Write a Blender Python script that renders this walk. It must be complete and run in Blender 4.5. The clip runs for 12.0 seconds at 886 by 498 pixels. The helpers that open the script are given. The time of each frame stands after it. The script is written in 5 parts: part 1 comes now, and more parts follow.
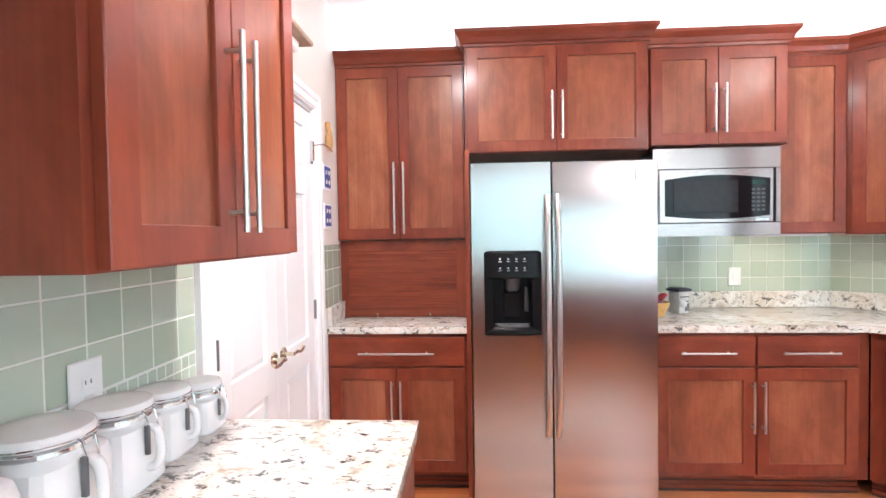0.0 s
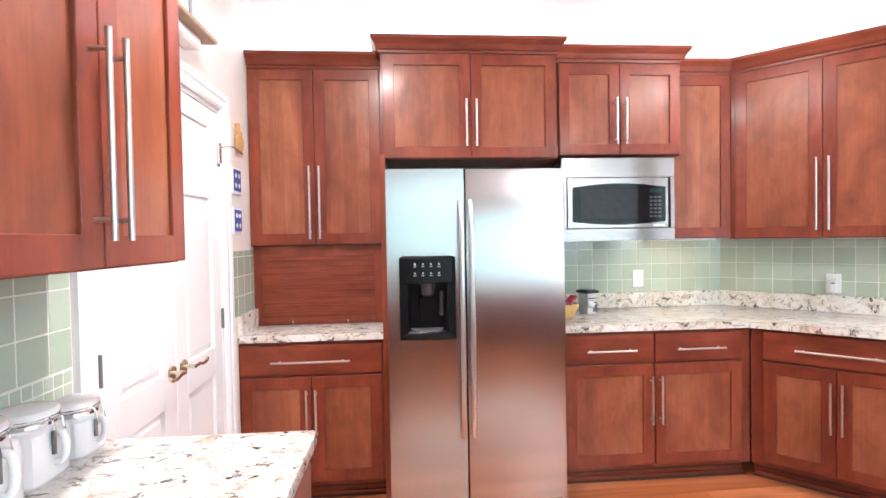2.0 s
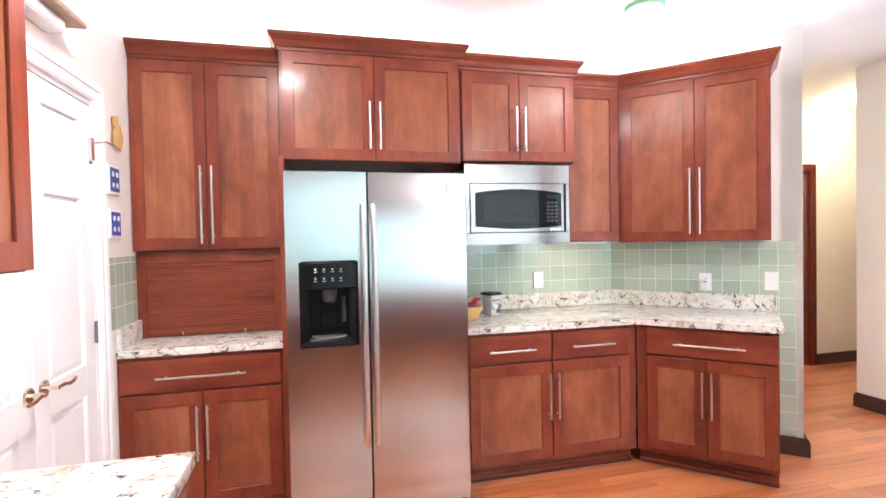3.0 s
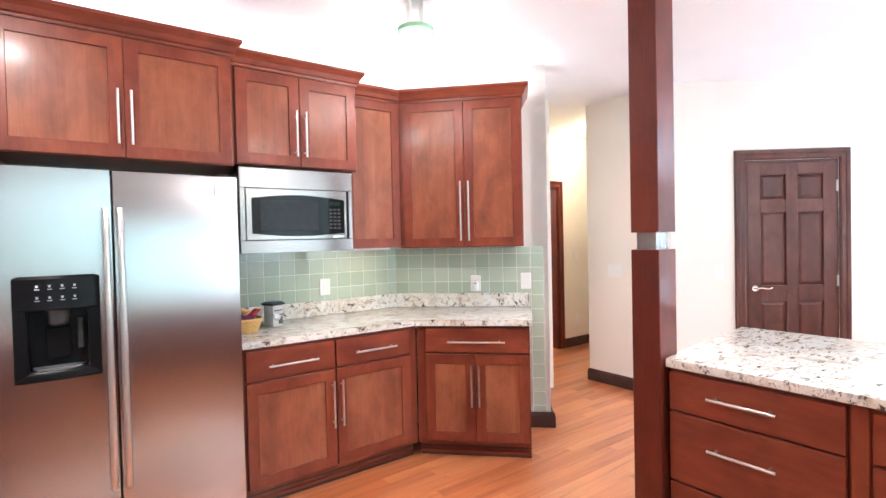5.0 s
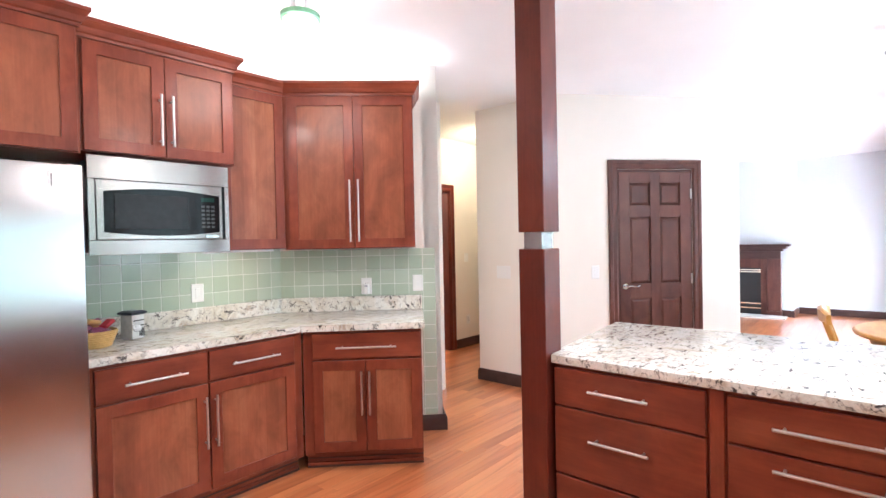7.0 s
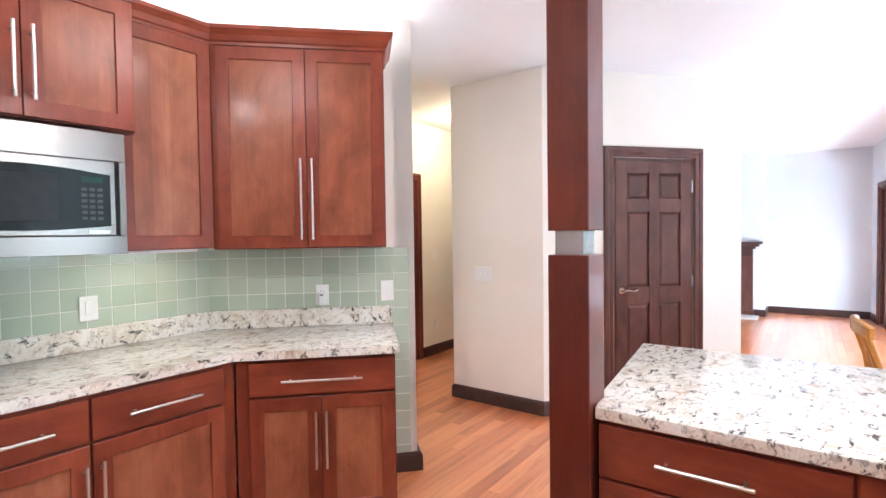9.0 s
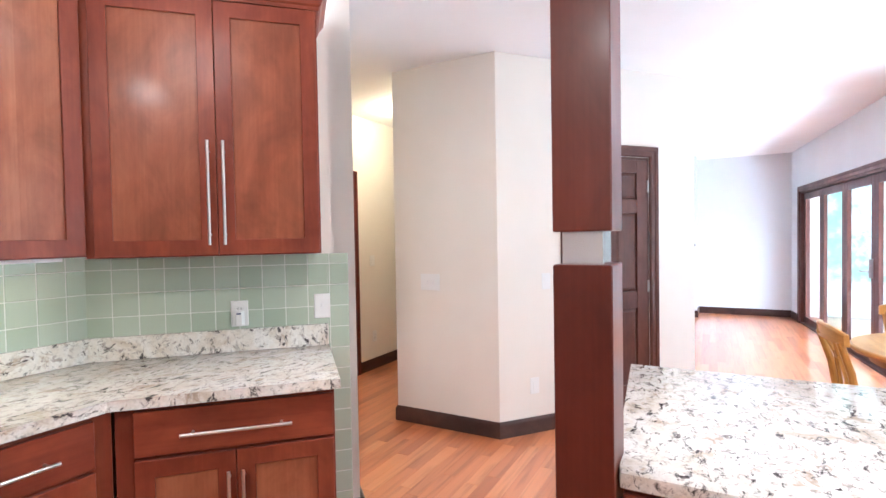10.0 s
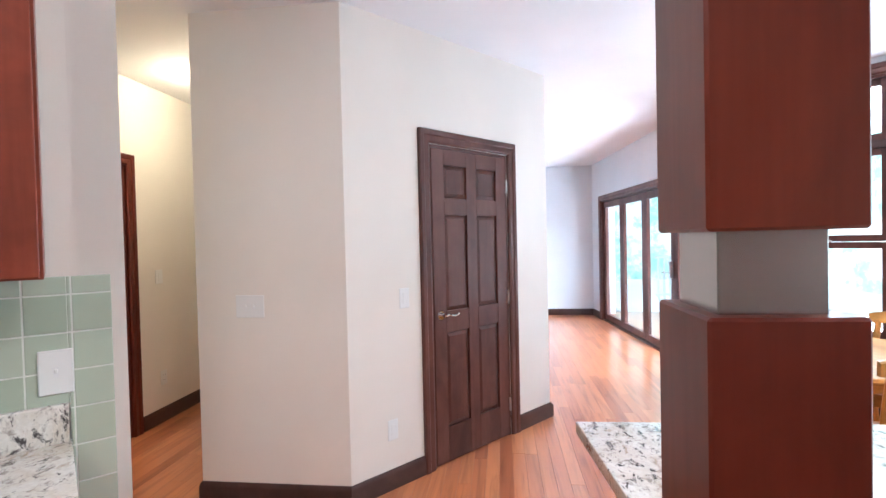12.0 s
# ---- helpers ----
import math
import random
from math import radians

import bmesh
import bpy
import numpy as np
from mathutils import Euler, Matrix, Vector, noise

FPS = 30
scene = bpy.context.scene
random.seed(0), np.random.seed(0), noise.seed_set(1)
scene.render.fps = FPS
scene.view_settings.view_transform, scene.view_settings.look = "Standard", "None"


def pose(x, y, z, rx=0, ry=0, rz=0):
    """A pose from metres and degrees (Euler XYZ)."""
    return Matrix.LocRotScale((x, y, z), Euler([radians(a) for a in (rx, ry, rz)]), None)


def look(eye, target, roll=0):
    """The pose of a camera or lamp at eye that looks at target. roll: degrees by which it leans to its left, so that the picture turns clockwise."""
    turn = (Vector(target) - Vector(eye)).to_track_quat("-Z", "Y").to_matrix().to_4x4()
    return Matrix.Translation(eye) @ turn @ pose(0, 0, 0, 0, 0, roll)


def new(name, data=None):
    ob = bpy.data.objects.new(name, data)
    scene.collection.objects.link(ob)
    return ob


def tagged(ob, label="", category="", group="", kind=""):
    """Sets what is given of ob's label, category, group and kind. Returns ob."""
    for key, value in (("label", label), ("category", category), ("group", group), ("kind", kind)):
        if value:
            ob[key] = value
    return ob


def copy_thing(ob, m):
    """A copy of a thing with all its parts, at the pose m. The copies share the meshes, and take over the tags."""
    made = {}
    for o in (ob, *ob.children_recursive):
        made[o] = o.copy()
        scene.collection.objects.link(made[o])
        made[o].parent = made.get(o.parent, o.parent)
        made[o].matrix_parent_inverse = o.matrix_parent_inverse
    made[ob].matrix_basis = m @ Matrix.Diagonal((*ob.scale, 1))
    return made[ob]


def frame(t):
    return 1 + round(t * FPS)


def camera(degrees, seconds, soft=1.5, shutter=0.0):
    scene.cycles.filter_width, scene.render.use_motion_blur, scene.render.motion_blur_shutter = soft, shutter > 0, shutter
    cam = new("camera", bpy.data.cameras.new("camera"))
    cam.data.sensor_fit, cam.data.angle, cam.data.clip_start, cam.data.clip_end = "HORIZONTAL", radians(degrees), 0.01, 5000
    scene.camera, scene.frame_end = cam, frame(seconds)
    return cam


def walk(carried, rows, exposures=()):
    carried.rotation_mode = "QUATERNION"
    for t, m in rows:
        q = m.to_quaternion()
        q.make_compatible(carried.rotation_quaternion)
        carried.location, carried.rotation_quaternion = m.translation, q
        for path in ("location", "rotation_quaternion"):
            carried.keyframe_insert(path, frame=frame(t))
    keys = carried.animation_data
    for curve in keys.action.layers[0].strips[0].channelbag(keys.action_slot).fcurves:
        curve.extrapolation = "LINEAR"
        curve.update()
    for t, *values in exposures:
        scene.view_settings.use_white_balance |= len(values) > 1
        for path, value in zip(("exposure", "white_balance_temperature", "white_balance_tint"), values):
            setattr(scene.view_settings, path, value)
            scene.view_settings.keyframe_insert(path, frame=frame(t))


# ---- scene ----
cam = camera(83.5, 12.0)
PATH = [
    (0, (0.004, -0.138, 1.415), (-0.115, 1.857, 1.359), -0.9),
    (0.5, (0.014, -0.138, 1.417), (-0.091, 1.858, 1.361), -0.9),
    (1, (0.034, -0.141, 1.418), (-0.033, 1.857, 1.366), -0.9),
    (1.5, (0.063, -0.144, 1.418), (0.082, 1.855, 1.37), -0.9),
    (2, (0.097, -0.148, 1.421), (0.245, 1.846, 1.376), -1.0),
    (2.5, (0.13, -0.142, 1.425), (0.444, 1.832, 1.382), -1.0),
    (3, (0.16, -0.145, 1.427), (0.643, 1.796, 1.387), -1.1),
    (3.2, (0.165, -0.144, 1.419), (0.724, 1.776, 1.39), -1.0),
    (5, (0.276, -0.198, 1.443), (1.459, 1.414, 1.403), -1.3),
    (5.5, (0.292, -0.197, 1.432), (1.617, 1.301, 1.399), -1.3),
    (6, (0.304, -0.208, 1.433), (1.719, 1.205, 1.397), -1.4),
    (6.5, (0.308, -0.198, 1.417), (1.781, 1.156, 1.388), -1.3),
    (8.5, (0.656, 0.243, 1.445), (2.21, 1.501, 1.385), -1.0),
    (9, (0.795, 0.422, 1.447), (2.407, 1.604, 1.387), -0.8),
    (9.5, (0.956, 0.597, 1.441), (2.636, 1.68, 1.388), -1.0),
    (10, (1.124, 0.754, 1.446), (2.882, 1.707, 1.396), -1.0),
    (10.5, (1.289, 0.929, 1.447), (3.134, 1.699, 1.4), -1.1),
    (11, (1.436, 1.051, 1.443), (3.345, 1.647, 1.399), -1.1),
    (11.5, (1.617, 1.165, 1.451), (3.572, 1.585, 1.407), -1.1),
    (12, (1.786, 1.246, 1.451), (3.771, 1.481, 1.411), -1.3),
]
EXPOSURES = [(0.0, 0.45, 5600, 12), (3.0, 0.57, 5600, 12), (6.5, 0.34, 5550, 11), (9.0, 0.22, 5500, 11), (10.0, 0.18, 5450, 11), (11.0, 0.12, 5450, 11), (12.0, -0.14, 5400, 11)]
walk(cam, [(t, look(eye, target, roll)) for t, eye, target, roll in PATH], EXPOSURES)

# ---------------------------------------------------------------- light
world = bpy.data.worlds.new("world")
scene.world = world
world.use_nodes = True
wn = world.node_tree.nodes
sky = wn.new("ShaderNodeTexSky")
sky.sky_type, sky.sun_disc = "NISHITA", False
sky.sun_elevation, sky.sun_rotation = radians(50), radians(8)
wn["Background"].inputs["Strength"].default_value = 0.12
world.node_tree.links.new(sky.outputs[0], wn["Background"].inputs[0])

sun = new("sun", bpy.data.lights.new("sun", "SUN"))
sun.data.energy, sun.data.angle, sun.data.color = 4.0, radians(12), (1.0, 0.95, 0.88)
sun.matrix_world = look((10.2, 30, 36), (6, 0, 0))


def area(name, eye, target, sx, sy, watts, colour=(1, 1, 1), spread=180):
    d = bpy.data.lights.new(name, "AREA")
    d.shape, d.size, d.size_y, d.energy, d.color, d.spread = "RECTANGLE", sx, sy, watts, colour, radians(spread)
    ob = new(name, d)
    ob.matrix_world = look(eye, target)
    return ob


# daylight through the openings
area("daylight_slider", (8.6, -2.1, 3.0), (8.35, 0.6, 0.2), 3.4, 1.5, 300, (0.88, 0.95, 1.0))
area("daylight_nook", (6.55, -2.27, 3.1), (5.0, -0.72, 0.4), 1.5, 1.0, 105, (0.90, 0.97, 1.0))
# lamps added outside, imitating light thrown up and in by sunlit deck and ground
area("bounce_lamp_slider", (8.6, -1.75, 0.0), (8.2, 1.2, 2.6), 3.5, 1.3, 470, (0.86, 0.94, 1.0))
area("bounce_lamp_nook", (6.42, -2.14, 0.30), (4.7, -0.42, 2.5), 1.5, 0.9, 150, (0.88, 0.95, 1.0))
# daylight of the sink window; the stronger eastern lamp is added to brighten the cabinets
area("daylight_sink", (1.06, -2.24, 1.725), (1.06, 2.0, 1.725), 2.92, 1.30, 6.4, (0.62, 0.97, 0.86))
area("daylight_sink_extra", (3.45, -2.24, 1.725), (3.45, 2.0, 1.725), 1.8, 1.30, 19, (0.80, 0.97, 0.95))
# warm strip under the corner wall cabinet
area("under_cabinet_strip", (1.86, 2.92, 1.372), (1.86, 2.98, 0.9), 0.40, 0.03, 1.1, (1.0, 0.80, 0.50))
# strips on top of the wall cabinets, washing wall and ceiling
area("cabinet_strip_fridge", (0.45, 2.92, 2.57), (0.45, 2.92, 3.0), 0.9, 0.10, 6, (1.0, 0.95, 0.88))
area("cabinet_strip_pantry", (-0.42, 3.0, 2.54), (-0.42, 3.0, 3.0), 0.65, 0.10, 3.5, (1.0, 0.95, 0.88))
area("cabinet_strip_corner", (1.65, 3.0, 2.54), (1.65, 3.0, 3.0), 0.9, 0.10, 6, (1.0, 0.95, 0.88))
d = area("cabinet_strip_diagonal", (2.62, 2.62, 2.50), (2.62, 2.62, 3.0), 0.8, 0.10, 6, (1.0, 0.95, 0.88))
d.rotation_mode = "XYZ"
d.rotation_euler.z += radians(-45)


def bulb(name, at, watts, colour, radius=0.05):
    d = bpy.data.lights.new(name, "POINT")
    d.energy, d.color, d.shadow_soft_size = watts, colour, radius
    ob = new(name, d)
    ob.location = at
    return ob


bulb("hall_bulb", (5.35, 3.45, 2.60), 26, (1.0, 0.80, 0.48), 0.06)
bulb("bath_bulb", (4.9, 5.0, 2.2), 40, (1.0, 0.84, 0.60), 0.10)
bulb("kitchen_bulb", (1.79, 2.07, 2.42), 13, (1.0, 0.88, 0.75), 0.18)
# ceiling lamps added out of view, placed and powered to fill the kitchen
FILL_CANS = ((-0.05, 1.25), (2.45, 1.05), (2.3, -1.25))
for (x, y), watts in zip(FILL_CANS, (42, 15, 48)):
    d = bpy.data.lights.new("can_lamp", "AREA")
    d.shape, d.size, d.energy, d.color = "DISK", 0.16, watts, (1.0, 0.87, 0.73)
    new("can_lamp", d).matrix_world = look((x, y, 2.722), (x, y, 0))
bulb("nook_bulb", (4.95, -0.62, 2.40), 8, (0.95, 0.97, 1.0), 0.07)


# ---------------------------------------------------------------- materials
def shader(name):
    m = bpy.data.materials.new(name)
    m.use_nodes = True
    nt = m.node_tree
    return m, nt, nt.nodes["Principled BSDF"]


def node(nt, kind, **values):
    n = nt.nodes.new(kind)
    for k, v in values.items():
        n.inputs[k.replace("_", " ")].default_value = v
    return n


def ramp(nt, source, stops):
    r = nt.nodes.new("ShaderNodeValToRGB")
    while len(r.color_ramp.elements) < len(stops):
        r.color_ramp.elements.new(0.5)
    for e, (p, c) in zip(r.color_ramp.elements, stops):
        e.position, e.color = p, (*c, 1)
    nt.links.new(source, r.inputs[0])
    return r


def coords(nt, scale, kind="Object"):
    tc = nt.nodes.new("ShaderNodeTexCoord")
    mp = nt.nodes.new("ShaderNodeMapping")
    mp.inputs["Scale"].default_value = scale
    nt.links.new(tc.outputs[kind], mp.inputs[0])
    return mp.outputs[0]


def bump(nt, bsdf, source, strength, distance=0.002):
    b = nt.nodes.new("ShaderNodeBump")
    b.inputs["Strength"].default_value, b.inputs["Distance"].default_value = strength, distance
    nt.links.new(source, b.inputs["Height"])
    nt.links.new(b.outputs[0], bsdf.inputs["Normal"])


def mix(nt, fac, a, b, mode="MIX"):
    m = nt.nodes.new("ShaderNodeMix")
    m.data_type, m.blend_type = "RGBA", mode
    for socket, v in ((m.inputs[0], fac), (m.inputs[6], a), (m.inputs[7], b)):
        if hasattr(v, "is_linked"):
            nt.links.new(v, socket)
        else:
            socket.default_value = v if isinstance(v, (int, float)) else (*v, 1)
    return m.outputs[2]


def wood(name, dark, mid, light, axis="z", rough=0.36, fine=1.0, coat=0.14, vary=0.16, staves=0.3, mottle=0.9):
    """Stained wood with long grain along one axis, boards of uneven tone."""
    m, nt, b = shader(name)
    s = {"z": (3.2, 3.2, 0.9), "x": (0.9, 3.2, 3.2), "y": (3.2, 0.9, 3.2)}[axis]
    f = {"z": (90, 90, 3), "x": (3, 90, 90), "y": (90, 3, 90)}[axis]
    v = coords(nt, s)
    info = nt.nodes.new("ShaderNodeObjectInfo")
    isle = nt.nodes.new("ShaderNodeNewGeometry")
    add = nt.nodes.new("ShaderNodeMath")
    add.operation = "ADD"
    nt.links.new(info.outputs["Random"], add.inputs[0])
    nt.links.new(isle.outputs["Random Per Island"], add.inputs[1])
    w = nt.nodes.new("ShaderNodeMath")
    w.operation = "MULTIPLY"
    w.inputs[1].default_value = 37.0
    nt.links.new(add.outputs[0], w.inputs[0])
    n1 = node(nt, "ShaderNodeTexNoise", Scale=1.0, Detail=5.0, Roughness=0.6, Distortion=0.6)
    n1.noise_dimensions = "4D"
    nt.links.new(v, n1.inputs["Vector"])
    nt.links.new(w.outputs[0], n1.inputs["W"])
    r1 = ramp(nt, n1.outputs[0], [(0.22, dark), (0.5, mid), (0.80, light)])
    n2 = node(nt, "ShaderNodeTexNoise", Scale=1.0, Detail=3.0)
    nt.links.new(coords(nt, f), n2.inputs["Vector"])
    r2 = ramp(nt, n2.outputs[0], [(0.35, (0.91, 0.90, 0.90)), (0.65, (1.04, 1.05, 1.05))])
    n3 = node(nt, "ShaderNodeTexNoise", Scale=6.0, Detail=5.0, Roughness=0.62, Distortion=0.9)
    n3.noise_dimensions = "4D"
    nt.links.new(coords(nt, {"z": (1, 1, 0.60), "x": (0.60, 1, 1), "y": (1, 0.60, 1)}[axis]), n3.inputs["Vector"])
    nt.links.new(w.outputs[0], n3.inputs["W"])
    r3 = ramp(nt, n3.outputs[0], [(0.33, (0.76, 0.73, 0.71)), (0.50, (1.0, 1.0, 1.0)), (0.67, (1.20, 1.24, 1.24))])
    c = mix(nt, 0.8 * fine, r1.outputs[0], r2.outputs[0], "MULTIPLY")
    c = mix(nt, mottle, c, r3.outputs[0], "MULTIPLY")
    tone = ramp(nt, isle.outputs["Random Per Island"], [(0.0, (1 - vary * 0.6,) * 3), (1.0, (1 + vary * 0.4,) * 3)])
    c = mix(nt, 1.0, c, tone.outputs[0], "MULTIPLY")
    # glued staves of uneven width
    sep = nt.nodes.new("ShaderNodeSeparateXYZ")
    nt.links.new(coords(nt, (1, 1, 1)), sep.inputs[0])
    run = nt.nodes.new("ShaderNodeMath")
    run.operation = "MULTIPLY_ADD"
    run.inputs[1].default_value = 12.5
    nt.links.new(sep.outputs["Z" if axis == "x" else "X"], run.inputs[0])
    nt.links.new(w.outputs[0], run.inputs[2])
    cell = nt.nodes.new("ShaderNodeMath")
    cell.operation = "FLOOR"
    nt.links.new(run.outputs[0], cell.inputs[0])
    stave = nt.nodes.new("ShaderNodeTexWhiteNoise")
    stave.noise_dimensions = "1D"
    nt.links.new(cell.outputs[0], stave.inputs["W"])
    st = ramp(nt, stave.outputs["Value"], [(0.0, (0.82, 0.77, 0.74)), (0.5, (1.0, 1.0, 1.0)), (1.0, (1.20, 1.36, 1.42))])
    soft = mix(nt, staves, (1.0, 1.0, 1.0), st.outputs[0])
    c = mix(nt, 1.0, c, soft, "MULTIPLY")
    nt.links.new(c, b.inputs["Base Color"])
    rr = ramp(nt, n1.outputs[0], [(0.3, (rough + 0.06,) * 3), (0.7, (rough - 0.04,) * 3)])
    nt.links.new(rr.outputs[0], b.inputs["Roughness"])
    b.inputs["Coat Weight"].default_value, b.inputs["Coat Roughness"].default_value = coat, 0.16
    b.inputs["Specular IOR Level"].default_value = 0.27
    bump(nt, b, n2.outputs[0], 0.12, 0.0008)
    return m


CH_D, CH_M, CH_L = (0.120, 0.0195, 0.0100), (0.205, 0.0415, 0.0198), (0.295, 0.0780, 0.0365)
CHERRY = wood("cherry", CH_D, CH_M, CH_L, "z")
# same cherry darkened, the post's shade put into the colour; hall casing shares it
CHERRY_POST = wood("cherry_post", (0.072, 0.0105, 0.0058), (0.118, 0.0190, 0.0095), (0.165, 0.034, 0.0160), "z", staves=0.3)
CHERRY_PANEL = wood("cherry_panel", (0.150, 0.0340, 0.0165), (0.270, 0.0790, 0.0375), (0.390, 0.148, 0.072), "z", staves=0.42, mottle=1.0)
CHERRY_H = wood("cherry_horizontal", CH_D, CH_M, CH_L, "x")
DARKWOOD = wood("dark_stain", (0.058, 0.018, 0.013), (0.098, 0.034, 0.025), (0.150, 0.058, 0.042), "z", 0.40)
DARKWOOD_H = wood("dark_stain_horizontal", (0.036, 0.015, 0.012), (0.060, 0.026, 0.021), (0.095, 0.044, 0.034), "x", 0.36)
HONEY = wood("honey_oak", (0.36, 0.15, 0.030), (0.52, 0.25, 0.060), (0.66, 0.36, 0.11), "x", 0.3, vary=0.15)
HONEY_V = wood("honey_oak_upright", (0.36, 0.15, 0.030), (0.52, 0.25, 0.060), (0.66, 0.36, 0.11), "z", 0.3, vary=0.15)


def floor_wood():
    m, nt, b = shader("floor_boards")
    info = nt.nodes.new("ShaderNodeObjectInfo")
    isle = nt.nodes.new("ShaderNodeNewGeometry")
    add = nt.nodes.new("ShaderNodeMath")
    add.operation = "ADD"
    nt.links.new(info.outputs["Random"], add.inputs[0])
    nt.links.new(isle.outputs["Random Per Island"], add.inputs[1])
    fr = nt.nodes.new("ShaderNodeMath")
    fr.operation = "FRACT"
    nt.links.new(add.outputs[0], fr.inputs[0])
    tone = ramp(nt, fr.outputs[0], [(0.0, (0.42, 0.116, 0.036)), (0.3, (0.58, 0.188, 0.064)), (0.7, (0.66, 0.243, 0.090)), (1.0, (0.50, 0.152, 0.048))])
    mul = nt.nodes.new("ShaderNodeMath")
    mul.operation = "MULTIPLY"
    mul.inputs[1].default_value = 53.0
    nt.links.new(fr.outputs[0], mul.inputs[0])
    n = node(nt, "ShaderNodeTexNoise", Scale=1.0, Detail=5.0, Distortion=0.8)
    n.noise_dimensions = "4D"
    nt.links.new(coords(nt, (1.6, 26, 1), "Object"), n.inputs["Vector"])
    nt.links.new(mul.outputs[0], n.inputs["W"])
    g = ramp(nt, n.outputs[0], [(0.3, (0.64, 0.58, 0.53)), (0.5, (1, 1, 1)), (0.75, (1.14, 1.12, 1.1))])
    nt.links.new(mix(nt, 0.9, tone.outputs[0], g.outputs[0], "MULTIPLY"), b.inputs["Base Color"])
    b.inputs["Roughness"].default_value = 0.30
    b.inputs["Coat Weight"].default_value, b.inputs["Coat Roughness"].default_value = 1.0, 0.24
    b.inputs["Coat IOR"].default_value = 1.75
    bump(nt, b, n.outputs[0], 0.02, 0.0006)
    return m


FLOOR = floor_wood()


def paint(name, colour, rough=0.6, relief=0.05):
    m, nt, b = shader(name)
    n = node(nt, "ShaderNodeTexNoise", Scale=1.3, Detail=3.0)
    nt.links.new(coords(nt, (1, 1, 1)), n.inputs["Vector"])
    k = [tuple(c * f for c in colour) for f in (0.965, 1.02)]
    nt.links.new(ramp(nt, n.outputs[0], [(0.35, k[0]), (0.65, k[1])]).outputs[0], b.inputs["Base Color"])
    n2 = node(nt, "ShaderNodeTexNoise", Scale=160.0, Detail=2.0)
    nt.links.new(coords(nt, (1, 1, 1)), n2.inputs["Vector"])
    b.inputs["Roughness"].default_value = rough
    bump(nt, b, n2.outputs[0], relief, 0.001)
    return m


WALL = paint("wall_paint", (0.80, 0.75, 0.69))
LIVING = paint("living_paint", (0.66, 0.68, 0.70))
CEIL = paint("ceiling_paint", (0.83, 0.83, 0.84), 0.8)
WHITE = paint("white_trim", (0.82, 0.82, 0.83), 0.35, 0.02)
PLASTIC = paint("white_plastic", (0.82, 0.82, 0.81), 0.3, 0.0)
CERAMIC = paint("white_ceramic", (0.84, 0.84, 0.85), 0.08, 0.0)


def granite():
    m, nt, b = shader("granite")
    p = coords(nt, (1, 1, 1))
    warp = node(nt, "ShaderNodeTexNoise", Scale=9.0, Detail=4.0)
    nt.links.new(p, warp.inputs["Vector"])
    vm = nt.nodes.new("ShaderNodeVectorMath")
    vm.operation = "MULTIPLY_ADD"
    nt.links.new(warp.outputs["Color"], vm.inputs[0])
    vm.inputs[1].default_value = (0.10, 0.06, 0.10)
    nt.links.new(p, vm.inputs[2])
    big = node(nt, "ShaderNodeTexNoise", Scale=7.0, Detail=6.0, Roughness=0.65, Distortion=0.8)
    nt.links.new(vm.outputs[0], big.inputs["Vector"])
    base = ramp(nt, big.outputs[0], [(0.30, (0.55, 0.47, 0.37)), (0.44, (0.72, 0.67, 0.60)), (0.60, (0.80, 0.78, 0.74)), (0.75, (0.66, 0.64, 0.62))])
    med = node(nt, "ShaderNodeTexNoise", Scale=34.0, Detail=6.0, Roughness=0.7, Distortion=0.4)
    nt.links.new(vm.outputs[0], med.inputs["Vector"])
    grey = ramp(nt, med.outputs[0], [(0.36, (0, 0, 0)), (0.45, (1, 1, 1))])
    c = mix(nt, grey.outputs[0], (0.40, 0.36, 0.33), base.outputs[0])
    stretch = nt.nodes.new("ShaderNodeMapping")
    stretch.inputs["Scale"].default_value = (1.0, 1.9, 1.4)
    stretch.inputs["Rotation"].default_value = (0, 0, 0.7)
    nt.links.new(vm.outputs[0], stretch.inputs[0])
    blot = node(nt, "ShaderNodeTexNoise", Scale=21.0, Detail=9.0, Roughness=0.74, Distortion=0.5)
    nt.links.new(stretch.outputs[0], blot.inputs["Vector"])
    spots = ramp(nt, blot.outputs[0], [(0.552, (0, 0, 0)), (0.608, (1, 1, 1))])
    tan = node(nt, "ShaderNodeTexNoise", Scale=8.0, Detail=6.0, Roughness=0.7, Distortion=0.5)
    nt.links.new(stretch.outputs[0], tan.inputs["Vector"])
    patch = ramp(nt, tan.outputs[0], [(0.58, (0, 0, 0)), (0.66, (0.75, 0.75, 0.75))])
    c = mix(nt, patch.outputs[0], c, (0.40, 0.29, 0.20))
    c = mix(nt, spots.outputs[0], c, (0.075, 0.065, 0.065))
    fine = node(nt, "ShaderNodeTexVoronoi", Scale=130.0)
    nt.links.new(p, fine.inputs["Vector"])
    fr = ramp(nt, fine.outputs["Color"], [(0.0, (0.84, 0.83, 0.82)), (1.0, (1.05, 1.05, 1.05))])
    c = mix(nt, 0.7, c, fr.outputs[0], "MULTIPLY")
    nt.links.new(c, b.inputs["Base Color"])
    b.inputs["Roughness"].default_value = 0.12
    return m


GRANITE = granite()


